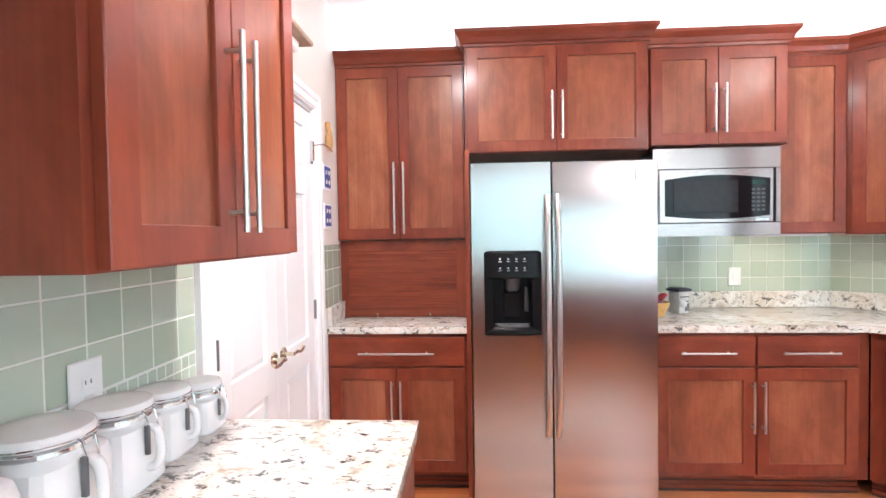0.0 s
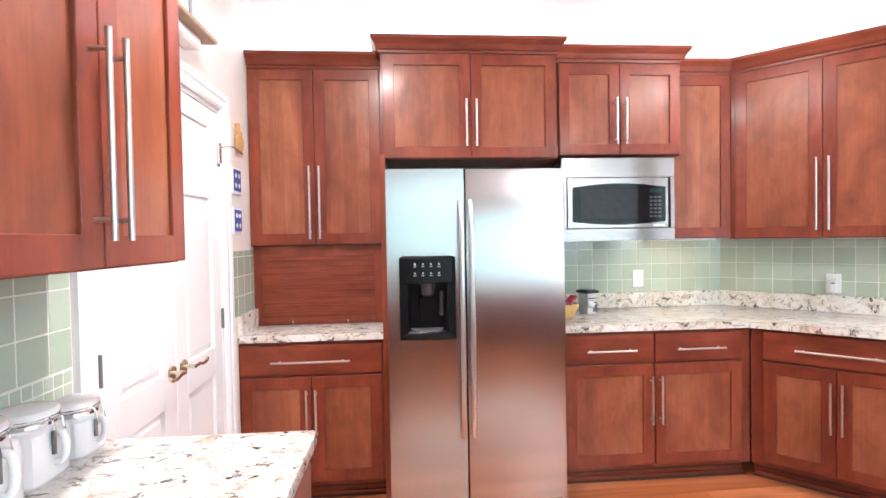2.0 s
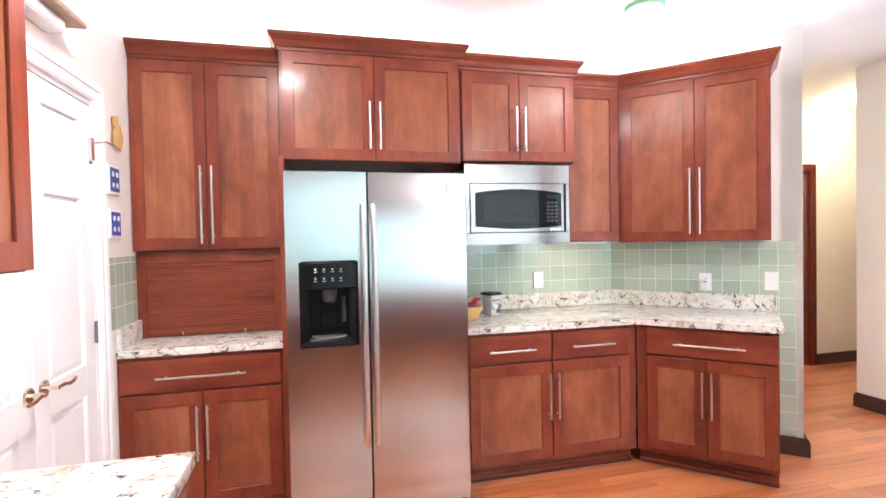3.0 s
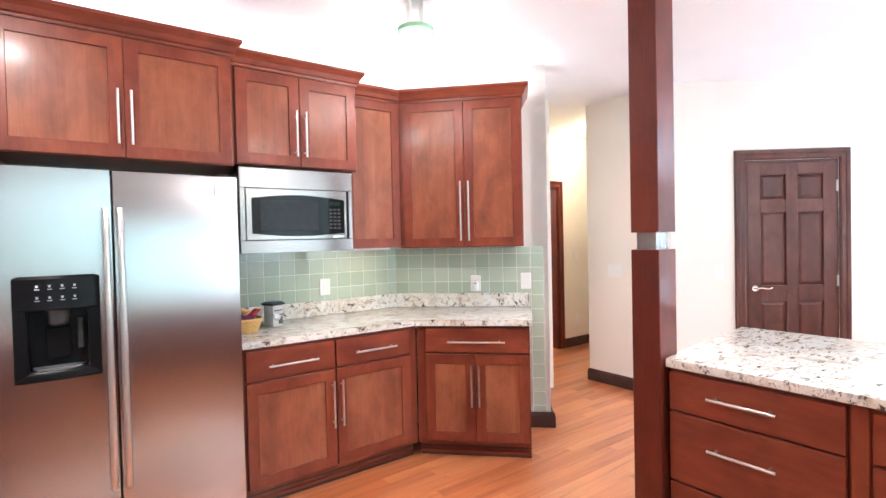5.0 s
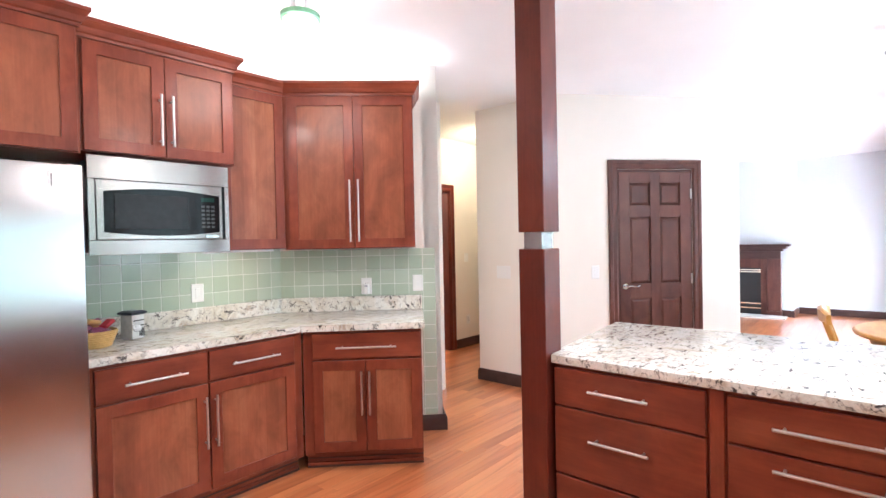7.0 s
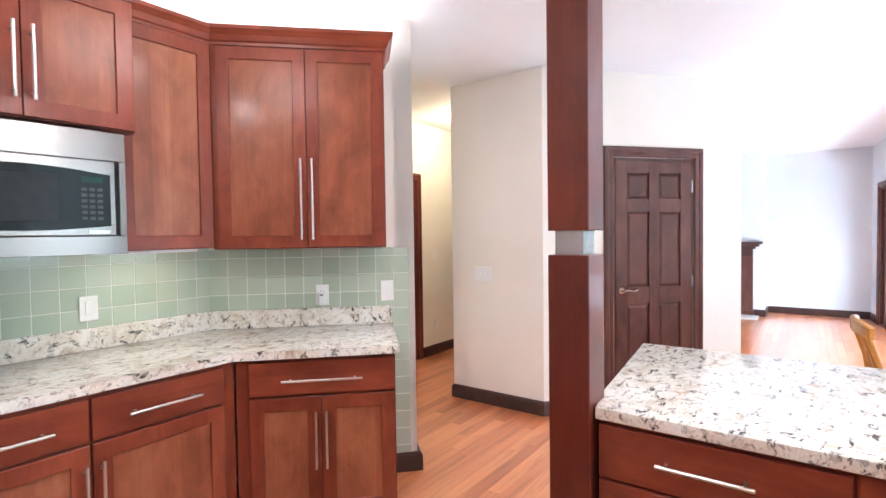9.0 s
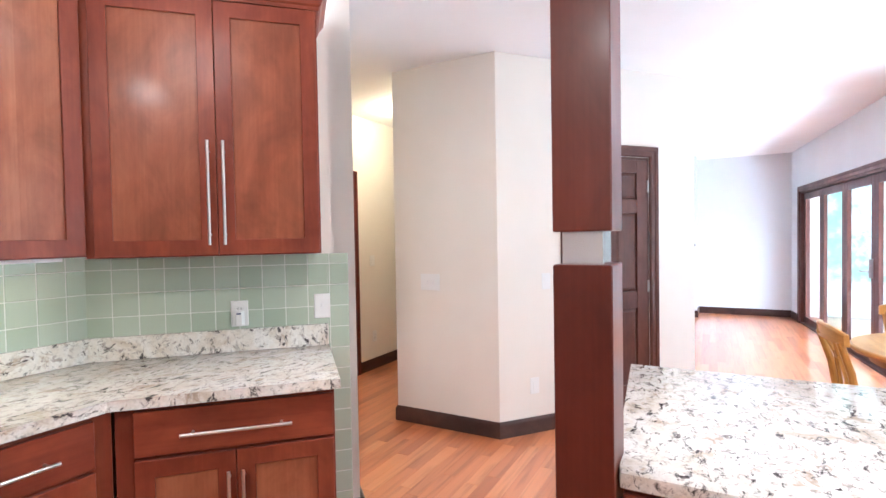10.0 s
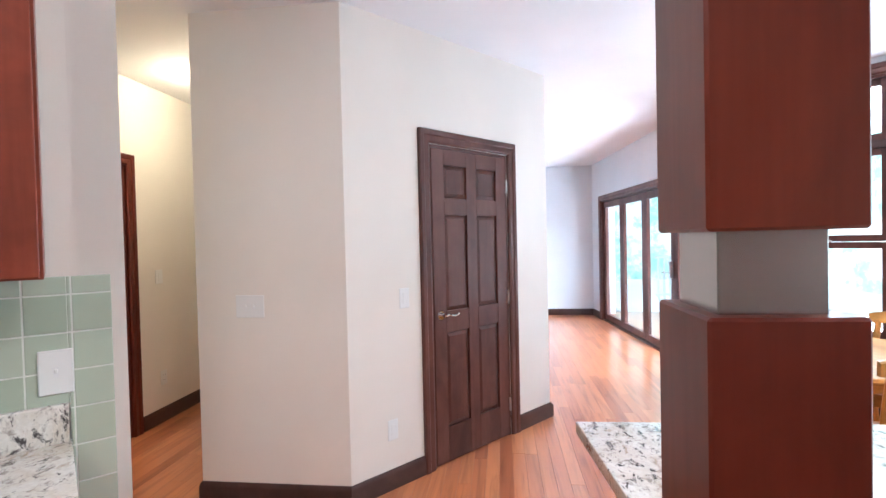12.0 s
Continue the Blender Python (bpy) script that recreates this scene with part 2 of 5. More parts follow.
def steel(name, colour=(0.53, 0.525, 0.53), rough=0.22, aniso=0.0, axis=(2, 2, 260), tangent=None):
    """Metal; a brushed one is blurred along its tangent."""
    m, nt, b = shader(name)
    n = node(nt, "ShaderNodeTexNoise", Scale=1.0, Detail=2.0)
    nt.links.new(coords(nt, axis), n.inputs["Vector"])
    b.inputs["Metallic"].default_value = 1.0
    k = [tuple(c * f for c in colour) for f in (0.985, 1.01)]
    nt.links.new(ramp(nt, n.outputs[0], [(0.3, k[0]), (0.7, k[1])]).outputs[0], b.inputs["Base Color"])
    nt.links.new(ramp(nt, n.outputs[0], [(0.3, (rough, ) * 3), (0.7, (rough + 0.002,) * 3)]).outputs[0], b.inputs["Roughness"])
    b.inputs["Anisotropic"].default_value = aniso
    if tangent:
        t = nt.nodes.new("ShaderNodeCombineXYZ")
        for k in range(3):
            t.inputs[k].default_value = tangent[k]
        nt.links.new(t.outputs[0], b.inputs["Tangent"])
    return m


STEEL = steel("brushed_steel", (0.47, 0.445, 0.45), 0.24, 0.75, (260, 260, 2), (1, 0, 0))
STEEL_DIM = steel("dull_steel", (0.29, 0.255, 0.245), 0.22, 0.6, tangent=(0, 0, 1))
CORE_STEEL = steel("sleeve_steel", (0.40, 0.375, 0.37), 0.26, 0.8, tangent=(0, 0, 1))
NICKEL = steel("satin_nickel", (0.60, 0.58, 0.565), 0.32, 0.0, (40, 40, 40))
BRASS = steel("polished_brass", (0.76, 0.69, 0.55), 0.18, 0.0, (30, 30, 30))
CHROME = steel("chrome", (0.75, 0.75, 0.76), 0.08, 0.0, (20, 20, 20))


def plain(name, colour, rough=0.5, metal=0.0, glow=0.0, glow_colour=None):
    m, nt, b = shader(name)
    n = node(nt, "ShaderNodeTexNoise", Scale=30.0, Detail=3.0)
    nt.links.new(coords(nt, (1, 1, 1)), n.inputs["Vector"])
    k = [tuple(c * f for c in colour) for f in (0.9, 1.08)]
    nt.links.new(ramp(nt, n.outputs[0], [(0.35, k[0]), (0.65, k[1])]).outputs[0], b.inputs["Base Color"])
    b.inputs["Roughness"].default_value, b.inputs["Metallic"].default_value = rough, metal
    if glow:
        b.inputs["Emission Color"].default_value = (*(glow_colour or colour), 1)
        b.inputs["Emission Strength"].default_value = glow
    return m


def dark_glass(name, colour, rough):
    m = plain(name, colour, rough)
    m.node_tree.nodes["Principled BSDF"].inputs["Specular IOR Level"].default_value = 0.15
    return m


BLACK = dark_glass("black_plastic", (0.005, 0.005, 0.006), 0.28)
DARKGLASS = dark_glass("dark_glass", (0.010, 0.009, 0.010), 0.06)
PADGREY = plain("keypad_grey", (0.035, 0.035, 0.037), 0.4)
GREY = plain("grey_metal", (0.16, 0.16, 0.165), 0.45, 0.4)
# dark tone with toe-recess shade painted in; the dark shoe moulding shares it
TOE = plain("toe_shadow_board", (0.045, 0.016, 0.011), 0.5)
GROUT = paint("grout", (0.68, 0.71, 0.66), 0.8)
BLUE = plain("blue_print", (0.03, 0.07, 0.32), 0.4)
GOLD = plain("gilt_wood", (0.55, 0.33, 0.12), 0.4)
RED = plain("red_wrap", (0.35, 0.02, 0.03), 0.35)
WICKER = plain("wicker", (0.62, 0.38, 0.13), 0.6)
CREAM = plain("cream_print", (0.75, 0.70, 0.58), 0.5)
FIREBOX = plain("firebox_black", (0.01, 0.01, 0.012), 0.3)
GREENGLASS = plain("green_glass", (0.25, 0.52, 0.32), 0.15)
CREAMGLASS = plain("cream_glass", (0.85, 0.80, 0.55), 0.25, 0, 0.45, (1.0, 0.93, 0.66))
LAMPGLOW = plain("lamp_glow", (0.9, 0.85, 0.7), 0.4, 0, 6.0, (1.0, 0.86, 0.6))


def glass_tile():
    m, nt, b = shader("green_glass_tile")
    info = nt.nodes.new("ShaderNodeObjectInfo")
    nt.links.new(ramp(nt, info.outputs["Random"], [(0.0, (0.40, 0.475, 0.375)), (0.5, (0.44, 0.515, 0.415)), (1.0, (0.475, 0.545, 0.45))]).outputs[0], b.inputs["Base Color"])
    n = node(nt, "ShaderNodeTexNoise", Scale=14.0, Detail=2.0)
    nt.links.new(coords(nt, (1, 1, 1)), n.inputs["Vector"])
    b.inputs["Roughness"].default_value = 0.14
    b.inputs["Coat Weight"].default_value, b.inputs["Coat Roughness"].default_value = 0.5, 0.04
    bump(nt, b, n.outputs[0], 0.10, 0.002)
    return m


TILE = glass_tile()


def pane_glass():
    m, nt, b = shader("window_glass")
    b.inputs["Transmission Weight"].default_value = 1.0
    b.inputs["Roughness"].default_value, b.inputs["IOR"].default_value = 0.0, 1.1
    return m


PANE = pane_glass()


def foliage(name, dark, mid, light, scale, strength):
    """Distance behind the windows: leaves with gaps of sky, their sunlight put in as glow."""
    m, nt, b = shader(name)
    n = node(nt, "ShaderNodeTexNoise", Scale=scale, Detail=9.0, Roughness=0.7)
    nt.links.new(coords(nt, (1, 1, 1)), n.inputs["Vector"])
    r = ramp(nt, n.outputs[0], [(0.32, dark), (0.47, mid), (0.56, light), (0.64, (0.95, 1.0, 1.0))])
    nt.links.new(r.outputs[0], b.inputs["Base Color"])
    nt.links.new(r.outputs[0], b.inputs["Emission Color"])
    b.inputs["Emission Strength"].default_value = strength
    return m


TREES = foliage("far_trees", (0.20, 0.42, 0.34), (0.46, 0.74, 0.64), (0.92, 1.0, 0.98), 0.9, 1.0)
DECK = paint("deck_paint", (0.80, 0.82, 0.84), 0.5)
BRICK = plain("brick_face", (0.60, 0.50, 0.46), 0.8)


# ---------------------------------------------------------------- helpers for building
def link(name, bm, material, parent=None, label=""):
    me = bpy.data.meshes.new(name)
    bmesh.ops.recalc_face_normals(bm, faces=bm.faces)
    bm.to_mesh(me)
    bm.free()
    if name not in ("panel", "casing", "crown_moulding", "leaf"):
        me.shade_smooth()
        me.set_sharp_from_angle(angle=radians(20))
    me.materials.append(material)
    ob = new(name, me)
    if parent is not None:
        ob.parent = parent
    if label:
        ob["label"] = label
    return ob


part = link


def thing(name, m, label, category, group="", kind=""):
    ob = new(name)
    ob.empty_display_size = 0.1
    ob.matrix_world = m
    return tagged(ob, label, category, group, kind)


def box(bm, x0, x1, y0, y1, z0, z1, bevel=0.0, seg=1):
    vs = [bm.verts.new((x, y, z)) for z in (z0, z1) for y in (y0, y1) for x in (x0, x1)]
    fs = [bm.faces.new([vs[i] for i in f]) for f in ((0, 2, 3, 1), (4, 5, 7, 6), (0, 1, 5, 4), (2, 6, 7, 3), (0, 4, 6, 2), (1, 3, 7, 5))]
    if bevel:
        es = list({e for f in fs for e in f.edges})
        bmesh.ops.bevel(bm, geom=es, offset=bevel, segments=seg, affect="EDGES", profile=0.6)
    return bm


def boxes(*dims, bevel=0.0):
    bm = bmesh.new()
    for d in dims:
        box(bm, *d, bevel=bevel)
    return bm


def rod(bm, a, b, r, r2=None, seg=12):
    a, b = Vector(a), Vector(b)
    q = (b - a).to_track_quat("Z", "Y").to_matrix().to_4x4()
    bmesh.ops.create_cone(bm, cap_ends=True, segments=seg, radius1=r, radius2=r if r2 is None else r2, depth=(b - a).length,
                          matrix=Matrix.Translation((a + b) / 2) @ q)
    return bm


def tube(bm, pts, r, seg=10):
    """A round bar along points."""
    pts = [Vector(p) for p in pts]
    rings, q, last = [], None, None
    for i, p in enumerate(pts):
        d = (pts[min(i + 1, len(pts) - 1)] - pts[max(i - 1, 0)]).normalized()
        q = last.rotation_difference(d) @ q if q else d.to_track_quat("Z", "Y")
        last = d
        rings.append([bm.verts.new(p + q @ Vector((r * math.cos(6.2832 * k / seg), r * math.sin(6.2832 * k / seg), 0))) for k in range(seg)])
    for a, b in zip(rings, rings[1:]):
        for k in range(seg):
            bm.faces.new((a[k], a[(k + 1) % seg], b[(k + 1) % seg], b[k]))
    bm.faces.new(rings[0][::-1])
    bm.faces.new(rings[-1])
    return bm


def lathe(bm, profile, at=(0, 0, 0), seg=28):
    rings = []
    for r, z in profile:
        rings.append([bm.verts.new((at[0] + r * math.cos(6.28319 * k / seg), at[1] + r * math.sin(6.28319 * k / seg), at[2] + z)) for k in range(seg)])
    for a, b in zip(rings, rings[1:]):
        for k in range(seg):
            bm.faces.new((a[k], a[(k + 1) % seg], b[(k + 1) % seg], b[k]))
    bm.faces.new(rings[0][::-1])
    bm.faces.new(rings[-1])
    return bm


def prism(bm, plan, z0, z1, bevel=0.0):
    """A slab of any outline."""
    lo = [bm.verts.new((x, y, z0)) for x, y in plan]
    hi = [bm.verts.new((x, y, z1)) for x, y in plan]
    n = len(plan)
    fs = [bm.faces.new(lo[::-1]), bm.faces.new(hi)]
    fs += [bm.faces.new((lo[i], lo[(i + 1) % n], hi[(i + 1) % n], hi[i])) for i in range(n)]
    if bevel:
        bmesh.ops.bevel(bm, geom=list({e for f in fs for e in f.edges}), offset=bevel, segments=2, affect="EDGES", profile=0.6)
    return bm


def sweep(bm, profile, line):
    """Profile (out, up) along a plan line; 'out' is to the right of the way along it."""
    pts = [Vector(p) for p in line]
    rows = []
    for i, p in enumerate(pts):
        a = (pts[i] - pts[i - 1]).normalized() if i else (pts[1] - pts[0]).normalized()
        b = (pts[i + 1] - pts[i]).normalized() if i < len(pts) - 1 else a
        na, nb = Vector((a.y, -a.x)), Vector((b.y, -b.x))
        mt = (na + nb) / (1 + na.dot(nb))
        rows.append([bm.verts.new((p.x + mt.x * o, p.y + mt.y * o, z)) for o, z in profile])
    for r, s in zip(rows, rows[1:]):
        for k in range(len(profile)):
            j = (k + 1) % len(profile)
            bm.faces.new((r[k], r[j], s[j], s[k]))
    bm.faces.new(rows[0][::-1])
    bm.faces.new(rows[-1])
    return bm


def along(x, y, angle):
    return pose(x, y, 0, 0, 0, angle)


# ---------------------------------------------------------------- setting
CEILING = 2.735
C45 = 2 ** -0.5
DIAG = 5.47                                   # the diagonal wall: x + y
CORNER = (DIAG - 3.18, 3.18)
WALL_END = (3.123, 2.347)


def diag(s, total):
    return ((total + s / C45) / 2, (total - s / C45) / 2)


def wall(name, line, label, material=WALL, thick=0.12, z0=0.0, z1=CEILING, holes=()):
    """A wall along a straight line; its thickness lies to the left of the way. holes: (from, to, bottom, top) along it."""
    (x0, y0), (x1, y1) = line
    length = math.hypot(x1 - x0, y1 - y0)
    bm = bmesh.new()
    u = 0.0
    for a, b, lo, hi in sorted(holes):
        if a > u:
            box(bm, u, a, 0, thick, z0, z1)
        if lo > z0:
            box(bm, a, b, 0, thick, z0, lo)
        if hi < z1:
            box(bm, a, b, 0, thick, hi, z1)
        u = b
    if u < length:
        box(bm, u, length, 0, thick, z0, z1)
    ob = link(name, bm, material)
    ob.matrix_world = along(x0, y0, math.degrees(math.atan2(y1 - y0, x1 - x0)))
    return tagged(ob, label, "wall", kind="structure")


wall("wall_north", ((-0.92, 3.18), (2.36, 3.18)), "pale cream painted kitchen wall behind the fridge")
wall("wall_diagonal", (CORNER, WALL_END), "cream painted diagonal wall with green tiled lower half")
wall("wall_west", ((-0.80, -2.3), (-0.80, 3.18)), "white painted kitchen wall with double closet doors", WALL, holes=((3.63, 4.65, 0.0, 2.06),))
wall("wall_hall_near", (WALL_END, (3.9, 3.124)), "cream painted wall turning into the hall")
wall("wall_hall_west", ((3.9, 3.0), (3.9, 4.17)), "cream painted end wall of the hall")
wall("wall_hall_north", ((3.78, 4.05), (8.0, 4.05)), "warm lit cream hall wall with a dark framed doorway", holes=((0.62, 1.44, 0.0, 2.06),))
wall("wall_column_west", ((4.385, 2.95), (4.385, 2.085)), "beige painted wall beside the hall")
wall("wall_hall_south", ((8.0, 2.945), (4.40, 2.945)), "cream painted south wall of the hall")
wall("wall_pantry", ((4.385, 2.085), (5.84, 0.885)), "cream painted angled wall around the dark door", holes=((0.62, 1.385, 0.0, 2.05),))
wall("wall_living_west", ((5.94, 1.0), (6.3, 3.0)), "pale painted wall of the living room", LIVING)
wall("wall_living_north", ((6.2, 3.0), (11.3, 3.0)), "pale grey living room wall", LIVING)
wall("wall_living_east", ((11.13, 3.1), (11.13, -0.6)), "pale blue-grey far wall of the living room", LIVING)
SLIDE = ((11.25, -0.40), (6.43, -0.813))
wall("wall_slider", SLIDE, "pale grey wall with wide glazed patio doors", LIVING, holes=((0.68, 4.41, 0.0, 2.04),))
wall("wall_nook_return", ((6.43, -0.813), (6.43, -0.99)), "narrow pale wall beside the nook window", LIVING)
NOOK = ((6.43, -0.99), (5.22, -2.20))
wall("wall_nook", NOOK, "pale angled nook wall around a tall window", LIVING, holes=((0.06, 1.66, 0.55, 2.62),))
wall("wall_south", ((5.3, -2.20), (-0.92, -2.20)), "pale kitchen wall with a wide window over the counter", holes=((0.90, 5.75, 1.05, 2.40),))
wall("wall_hall_east", ((8.0, 4.1), (8.0, 2.9)), "cream painted end wall of the hall")
wall("wall_bath_north", ((3.7, 5.9), (6.4, 5.9)), "warm cream bathroom wall")
wall("wall_bath_west", ((4.0, 4.1), (4.0, 5.95)), "warm cream side wall of the bathroom")
wall("wall_bath_east", ((6.3, 5.95), (6.3, 4.1)), "warm cream far wall of the bathroom")

bm = prism(bmesh.new(), [(-1.0, -2.32), (5.27, -2.32), (6.55, -1.04), (6.55, -0.93), (11.3, -0.52), (11.3, 6.1), (-1.0, 6.1)], CEILING, CEILING + 0.12)
tagged(link("ceiling", bm, CEIL), "flat white painted ceiling over kitchen and living room", "ceiling", kind="structure")
subfloor = tagged(link("floor", boxes((-1.0, 11.5, -2.6, 6.1, -0.15, -0.006)), FLOOR), "glossy orange hardwood strip floor", "floor", kind="structure")

BASE_PROFILE = [(0.0, 0.0), (0.016, 0.0), (0.016, 0.085), (0.012, 0.10), (0.006, 0.112), (0.0, 0.115)]


def baseboard(line, label="dark stained wooden baseboard along the wall", material=DARKWOOD_H):
    bm = sweep(bmesh.new(), BASE_PROFILE, line)
    return tagged(link("baseboard", bm, material), label, "baseboard", kind="structure")


PANTRY_DIR = Vector((5.84 - 4.385, 0.885 - 2.085)).normalized()


def pantry(u):
    return (4.385 + PANTRY_DIR.x * u, 2.085 + PANTRY_DIR.y * u)


baseboard((pantry(0.535), (4.385, 2.085), (4.385, 2.95), (7.9, 2.95))[::-1])
baseboard((pantry(1.47), (5.84, 0.885), (6.0, 1.62)))
baseboard(((5.33, 4.05), (7.9, 4.05)))
baseboard((diag(0.39, DIAG - 0.006), (WALL_END[0] + 0.012, WALL_END[1] - 0.012), (3.3, 2.52)))
baseboard(((11.13, 0.96), (11.13, -0.41)))
baseboard(((6.79, -0.782), (6.43, -0.813), (6.43, -0.99), (5.3, -2.12)))
baseboard(((10.56, 1.24), (10.56, 0.98), (11.12, 0.98)))
baseboard(((10.6 + 0.02, -0.455), (11.13, -0.41))[::-1])

# ---------------------------------------------------------------- cabinets
# Every cabinet's own axes: x along its face, -y out of it, z up; its origin stands on the floor at the face's left end.


def ring(bm, x0, x1, z0, z1, w, y0, y1, b=0.0018):
    """A flat rectangular frame in one piece, its edges eased."""
    prof = [(0, y1), (0, y0 + b), (b, y0), (w - b, y0), (w, y0 + b), (w, y1)]
    rows = [[bm.verts.new((x + sx * o, y, z + sz * o)) for o, y in prof] for x, z, sx, sz in ((x0, z0, 1, 1), (x1, z0, -1, 1), (x1, z1, -1, -1), (x0, z1, 1, -1))]
    for k in range(4):
        r, s = rows[k], rows[(k + 1) % 4]
        for a in range(len(prof)):
            c = (a + 1) % len(prof)
            bm.faces.new((r[a], r[c], s[c], s[a]))
    return bm


def shaker(parent, x0, x1, z0, z1, y=0.0, stile=0.062, name="door", material=CHERRY):
    ob = part(name, ring(bmesh.new(), x0, x1, z0, z1, stile, y - 0.021, y - 0.001), material, parent)
    part("panel", boxes((x0 + stile - 0.004, x1 - stile + 0.004, y - 0.012, y - 0.003, z0 + stile - 0.004, z1 - stile + 0.004)), CHERRY_PANEL if material is CHERRY else material, ob)
    return ob


def slab(parent, x0, x1, z0, z1, y=0.0, name="drawer_front"):
    return part(name, boxes((x0, x1, y - 0.021, y - 0.001, z0, z1), bevel=0.0025), CHERRY_H, parent)


def bar(parent, a, b, y=-0.021, r=0.0060, stand=0.034):
    """A straight bar pull between two points (x, z) of the face."""
    (xa, za), (xb, zb) = a, b
    bm = rod(bmesh.new(), (xa, y - stand, za), (xb, y - stand, zb), r, seg=20)
    for f in (0.10, 0.90):
        x, z = xa + (xb - xa) * f, za + (zb - za) * f
        rod(bm, (x, y, z), (x, y - stand, z), r * 0.8, seg=10)
    return part("handle", bm, NICKEL, parent, "satin nickel bar pull")


CROWN = [(0.0, 0.0), (0.010, 0.0), (0.012, 0.014), (0.020, 0.020), (0.030, 0.045), (0.046, 0.066), (0.050, 0.070), (0.050, 0.088), (0.0, 0.088)]


def crown(parent, line, z):
    return part("crown_moulding", sweep(bmesh.new(), [(o, u + z) for o, u in CROWN], line), CHERRY_H, parent)


def base_unit(m, width, doors, label, depth=0.60, drawers=None, toe=0.072, left=0.0, right=0.0):
    """A base cabinet: body, plinth, drawers above doors. doors: (x0, x1, side of the handle)."""
    c = thing("base_cabinet", m, label, "cabinet", "kitchen base cabinets")
    part("body", boxes((left, width - right, 0, depth, 0.10, 0.878)), CHERRY, c)
    bm = boxes((left, width - right, toe, depth, 0.0, 0.10))
    box(bm, left, width - right, toe - 0.012, toe, 0.0, 0.03)
    part("toe_kick", bm, CHERRY_H, c)
    # the upper strip paints a groove's shade as a thin dark line
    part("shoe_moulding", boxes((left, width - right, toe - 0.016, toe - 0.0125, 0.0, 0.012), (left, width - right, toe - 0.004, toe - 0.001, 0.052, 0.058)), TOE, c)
    for x0, x1, z0, z1 in (drawers or [(doors[0][0], doors[-1][1], 0.705, 0.862)]):
        f = slab(c, x0 + 0.002, x1 - 0.002, z0, z1)
        w = x1 - x0
        h = min(0.42, w * 0.55) / 2
        bar(f, ((x0 + x1) / 2 - h, (z0 + z1) / 2 - 0.006), ((x0 + x1) / 2 + h, (z0 + z1) / 2 - 0.006))
    for x0, x1, side in doors:
        d = shaker(c, x0 + 0.002, x1 - 0.002, 0.125, 0.692)
        x = x1 - 0.024 if side == "r" else x0 + 0.024
        bar(d, (x, 0.36), (x, 0.63))
    return c


def wall_unit(m, width, z0, z1, doors, label, depth=0.33, handle=(0.06, 0.46), crown_line=None, crown_z=None, stile=0.062):
    c = thing("wall_cabinet", m, label, "cabinet", "kitchen wall cabinets")
    part("body", boxes((0, width, 0, depth, z0, z1 + 0.03)), CHERRY, c)
    for x0, x1, side in doors:
        d = shaker(c, x0 + 0.0015, x1 - 0.0015, z0 + 0.004, z1 - 0.004, stile=stile)
        if side:
            x = x1 - 0.028 if side == "r" else x0 + 0.028
            bar(d, (x, z0 + handle[0]), (x, z0 + handle[1]))
    if crown_line:
        crown(c, crown_line, crown_z)
    return c


# base run on the fridge wall
FACE = 2.55
base_unit(along(-0.80, FACE, 0), 0.765, ((0.01, 0.38, "r"), (0.38, 0.755, "l")), "cherry base cabinet with one wide drawer beside the fridge", drawers=[(0.01, 0.755, 0.705, 0.862)])
base_unit(along(0.955, FACE, 0), 0.521, ((0.012, 0.519, "r"),), "cherry base cabinet with a drawer beside the fridge")
base_unit(along(1.476, FACE, 0), 0.575, ((0.004, 0.515, "l"),), "cherry base cabinet with a drawer next to the corner")
DB = 4.61
p = diag(-0.345, DB)
base_unit(along(p[0], p[1], -45), 0.735, ((0.058, 0.385, "r"), (0.385, 0.730, "l")), "cherry diagonal base cabinet with one wide drawer", drawers=[(0.058, 0.730, 0.705, 0.862)])

# panels at the fridge
t = thing("fridge_side_panel", along(-0.033, 2.50, 0), "tall cherry end panel beside the fridge", "panel")
part("board", boxes((0, 0.026, 0, 0.66, 0.0, 1.865), bevel=0.002), CHERRY, t)

# wall cabinets
wall_unit(along(-0.80, 2.81, 0), 0.763, 1.392, 2.412, ((0.004, 0.376, "r"), (0.376, 0.757, "l")), "tall cherry wall cabinet with two shaker doors", 0.36,
          (0.035, 0.455), ((0, 0.34), (0, 0), (0.763, 0), (0.763, 0.3)), 2.416)
wall_unit(along(-0.03, 2.66, 0), 1.003, 1.866, 2.452, ((0.012, 0.504, "r"), (0.504, 0.993, "l")), "cherry wall cabinet over the fridge", 0.51,
          (0.065, 0.325), ((0, 0.5), (0, 0), (1.003, 0), (1.003, 0.5)), 2.456)
wall_unit(along(0.978, 2.69, 0), 0.747, 1.885, 2.415, ((0.012, 0.373, "r"), (0.373, 0.738, "l")), "cherry wall cabinet over the microwave", 0.48,
          (0.06, 0.325), ((0, 0.45), (0, 0), (0.747, 0), (0.747, 0.45)), 2.424)
IN = 4.96 - 2.83
wall_unit(along(1.728, 2.83, 0), IN - 1.728, 1.392, 2.40, ((-0.03, IN - 1.728 - 0.01, ""),), "narrow cherry wall cabinet in the corner", 0.34,
          crown_line=((0.0, 0), (IN - 1.728 + 0.02, 0)), crown_z=2.402)
p = diag((IN - 2.83) * C45, 4.96)
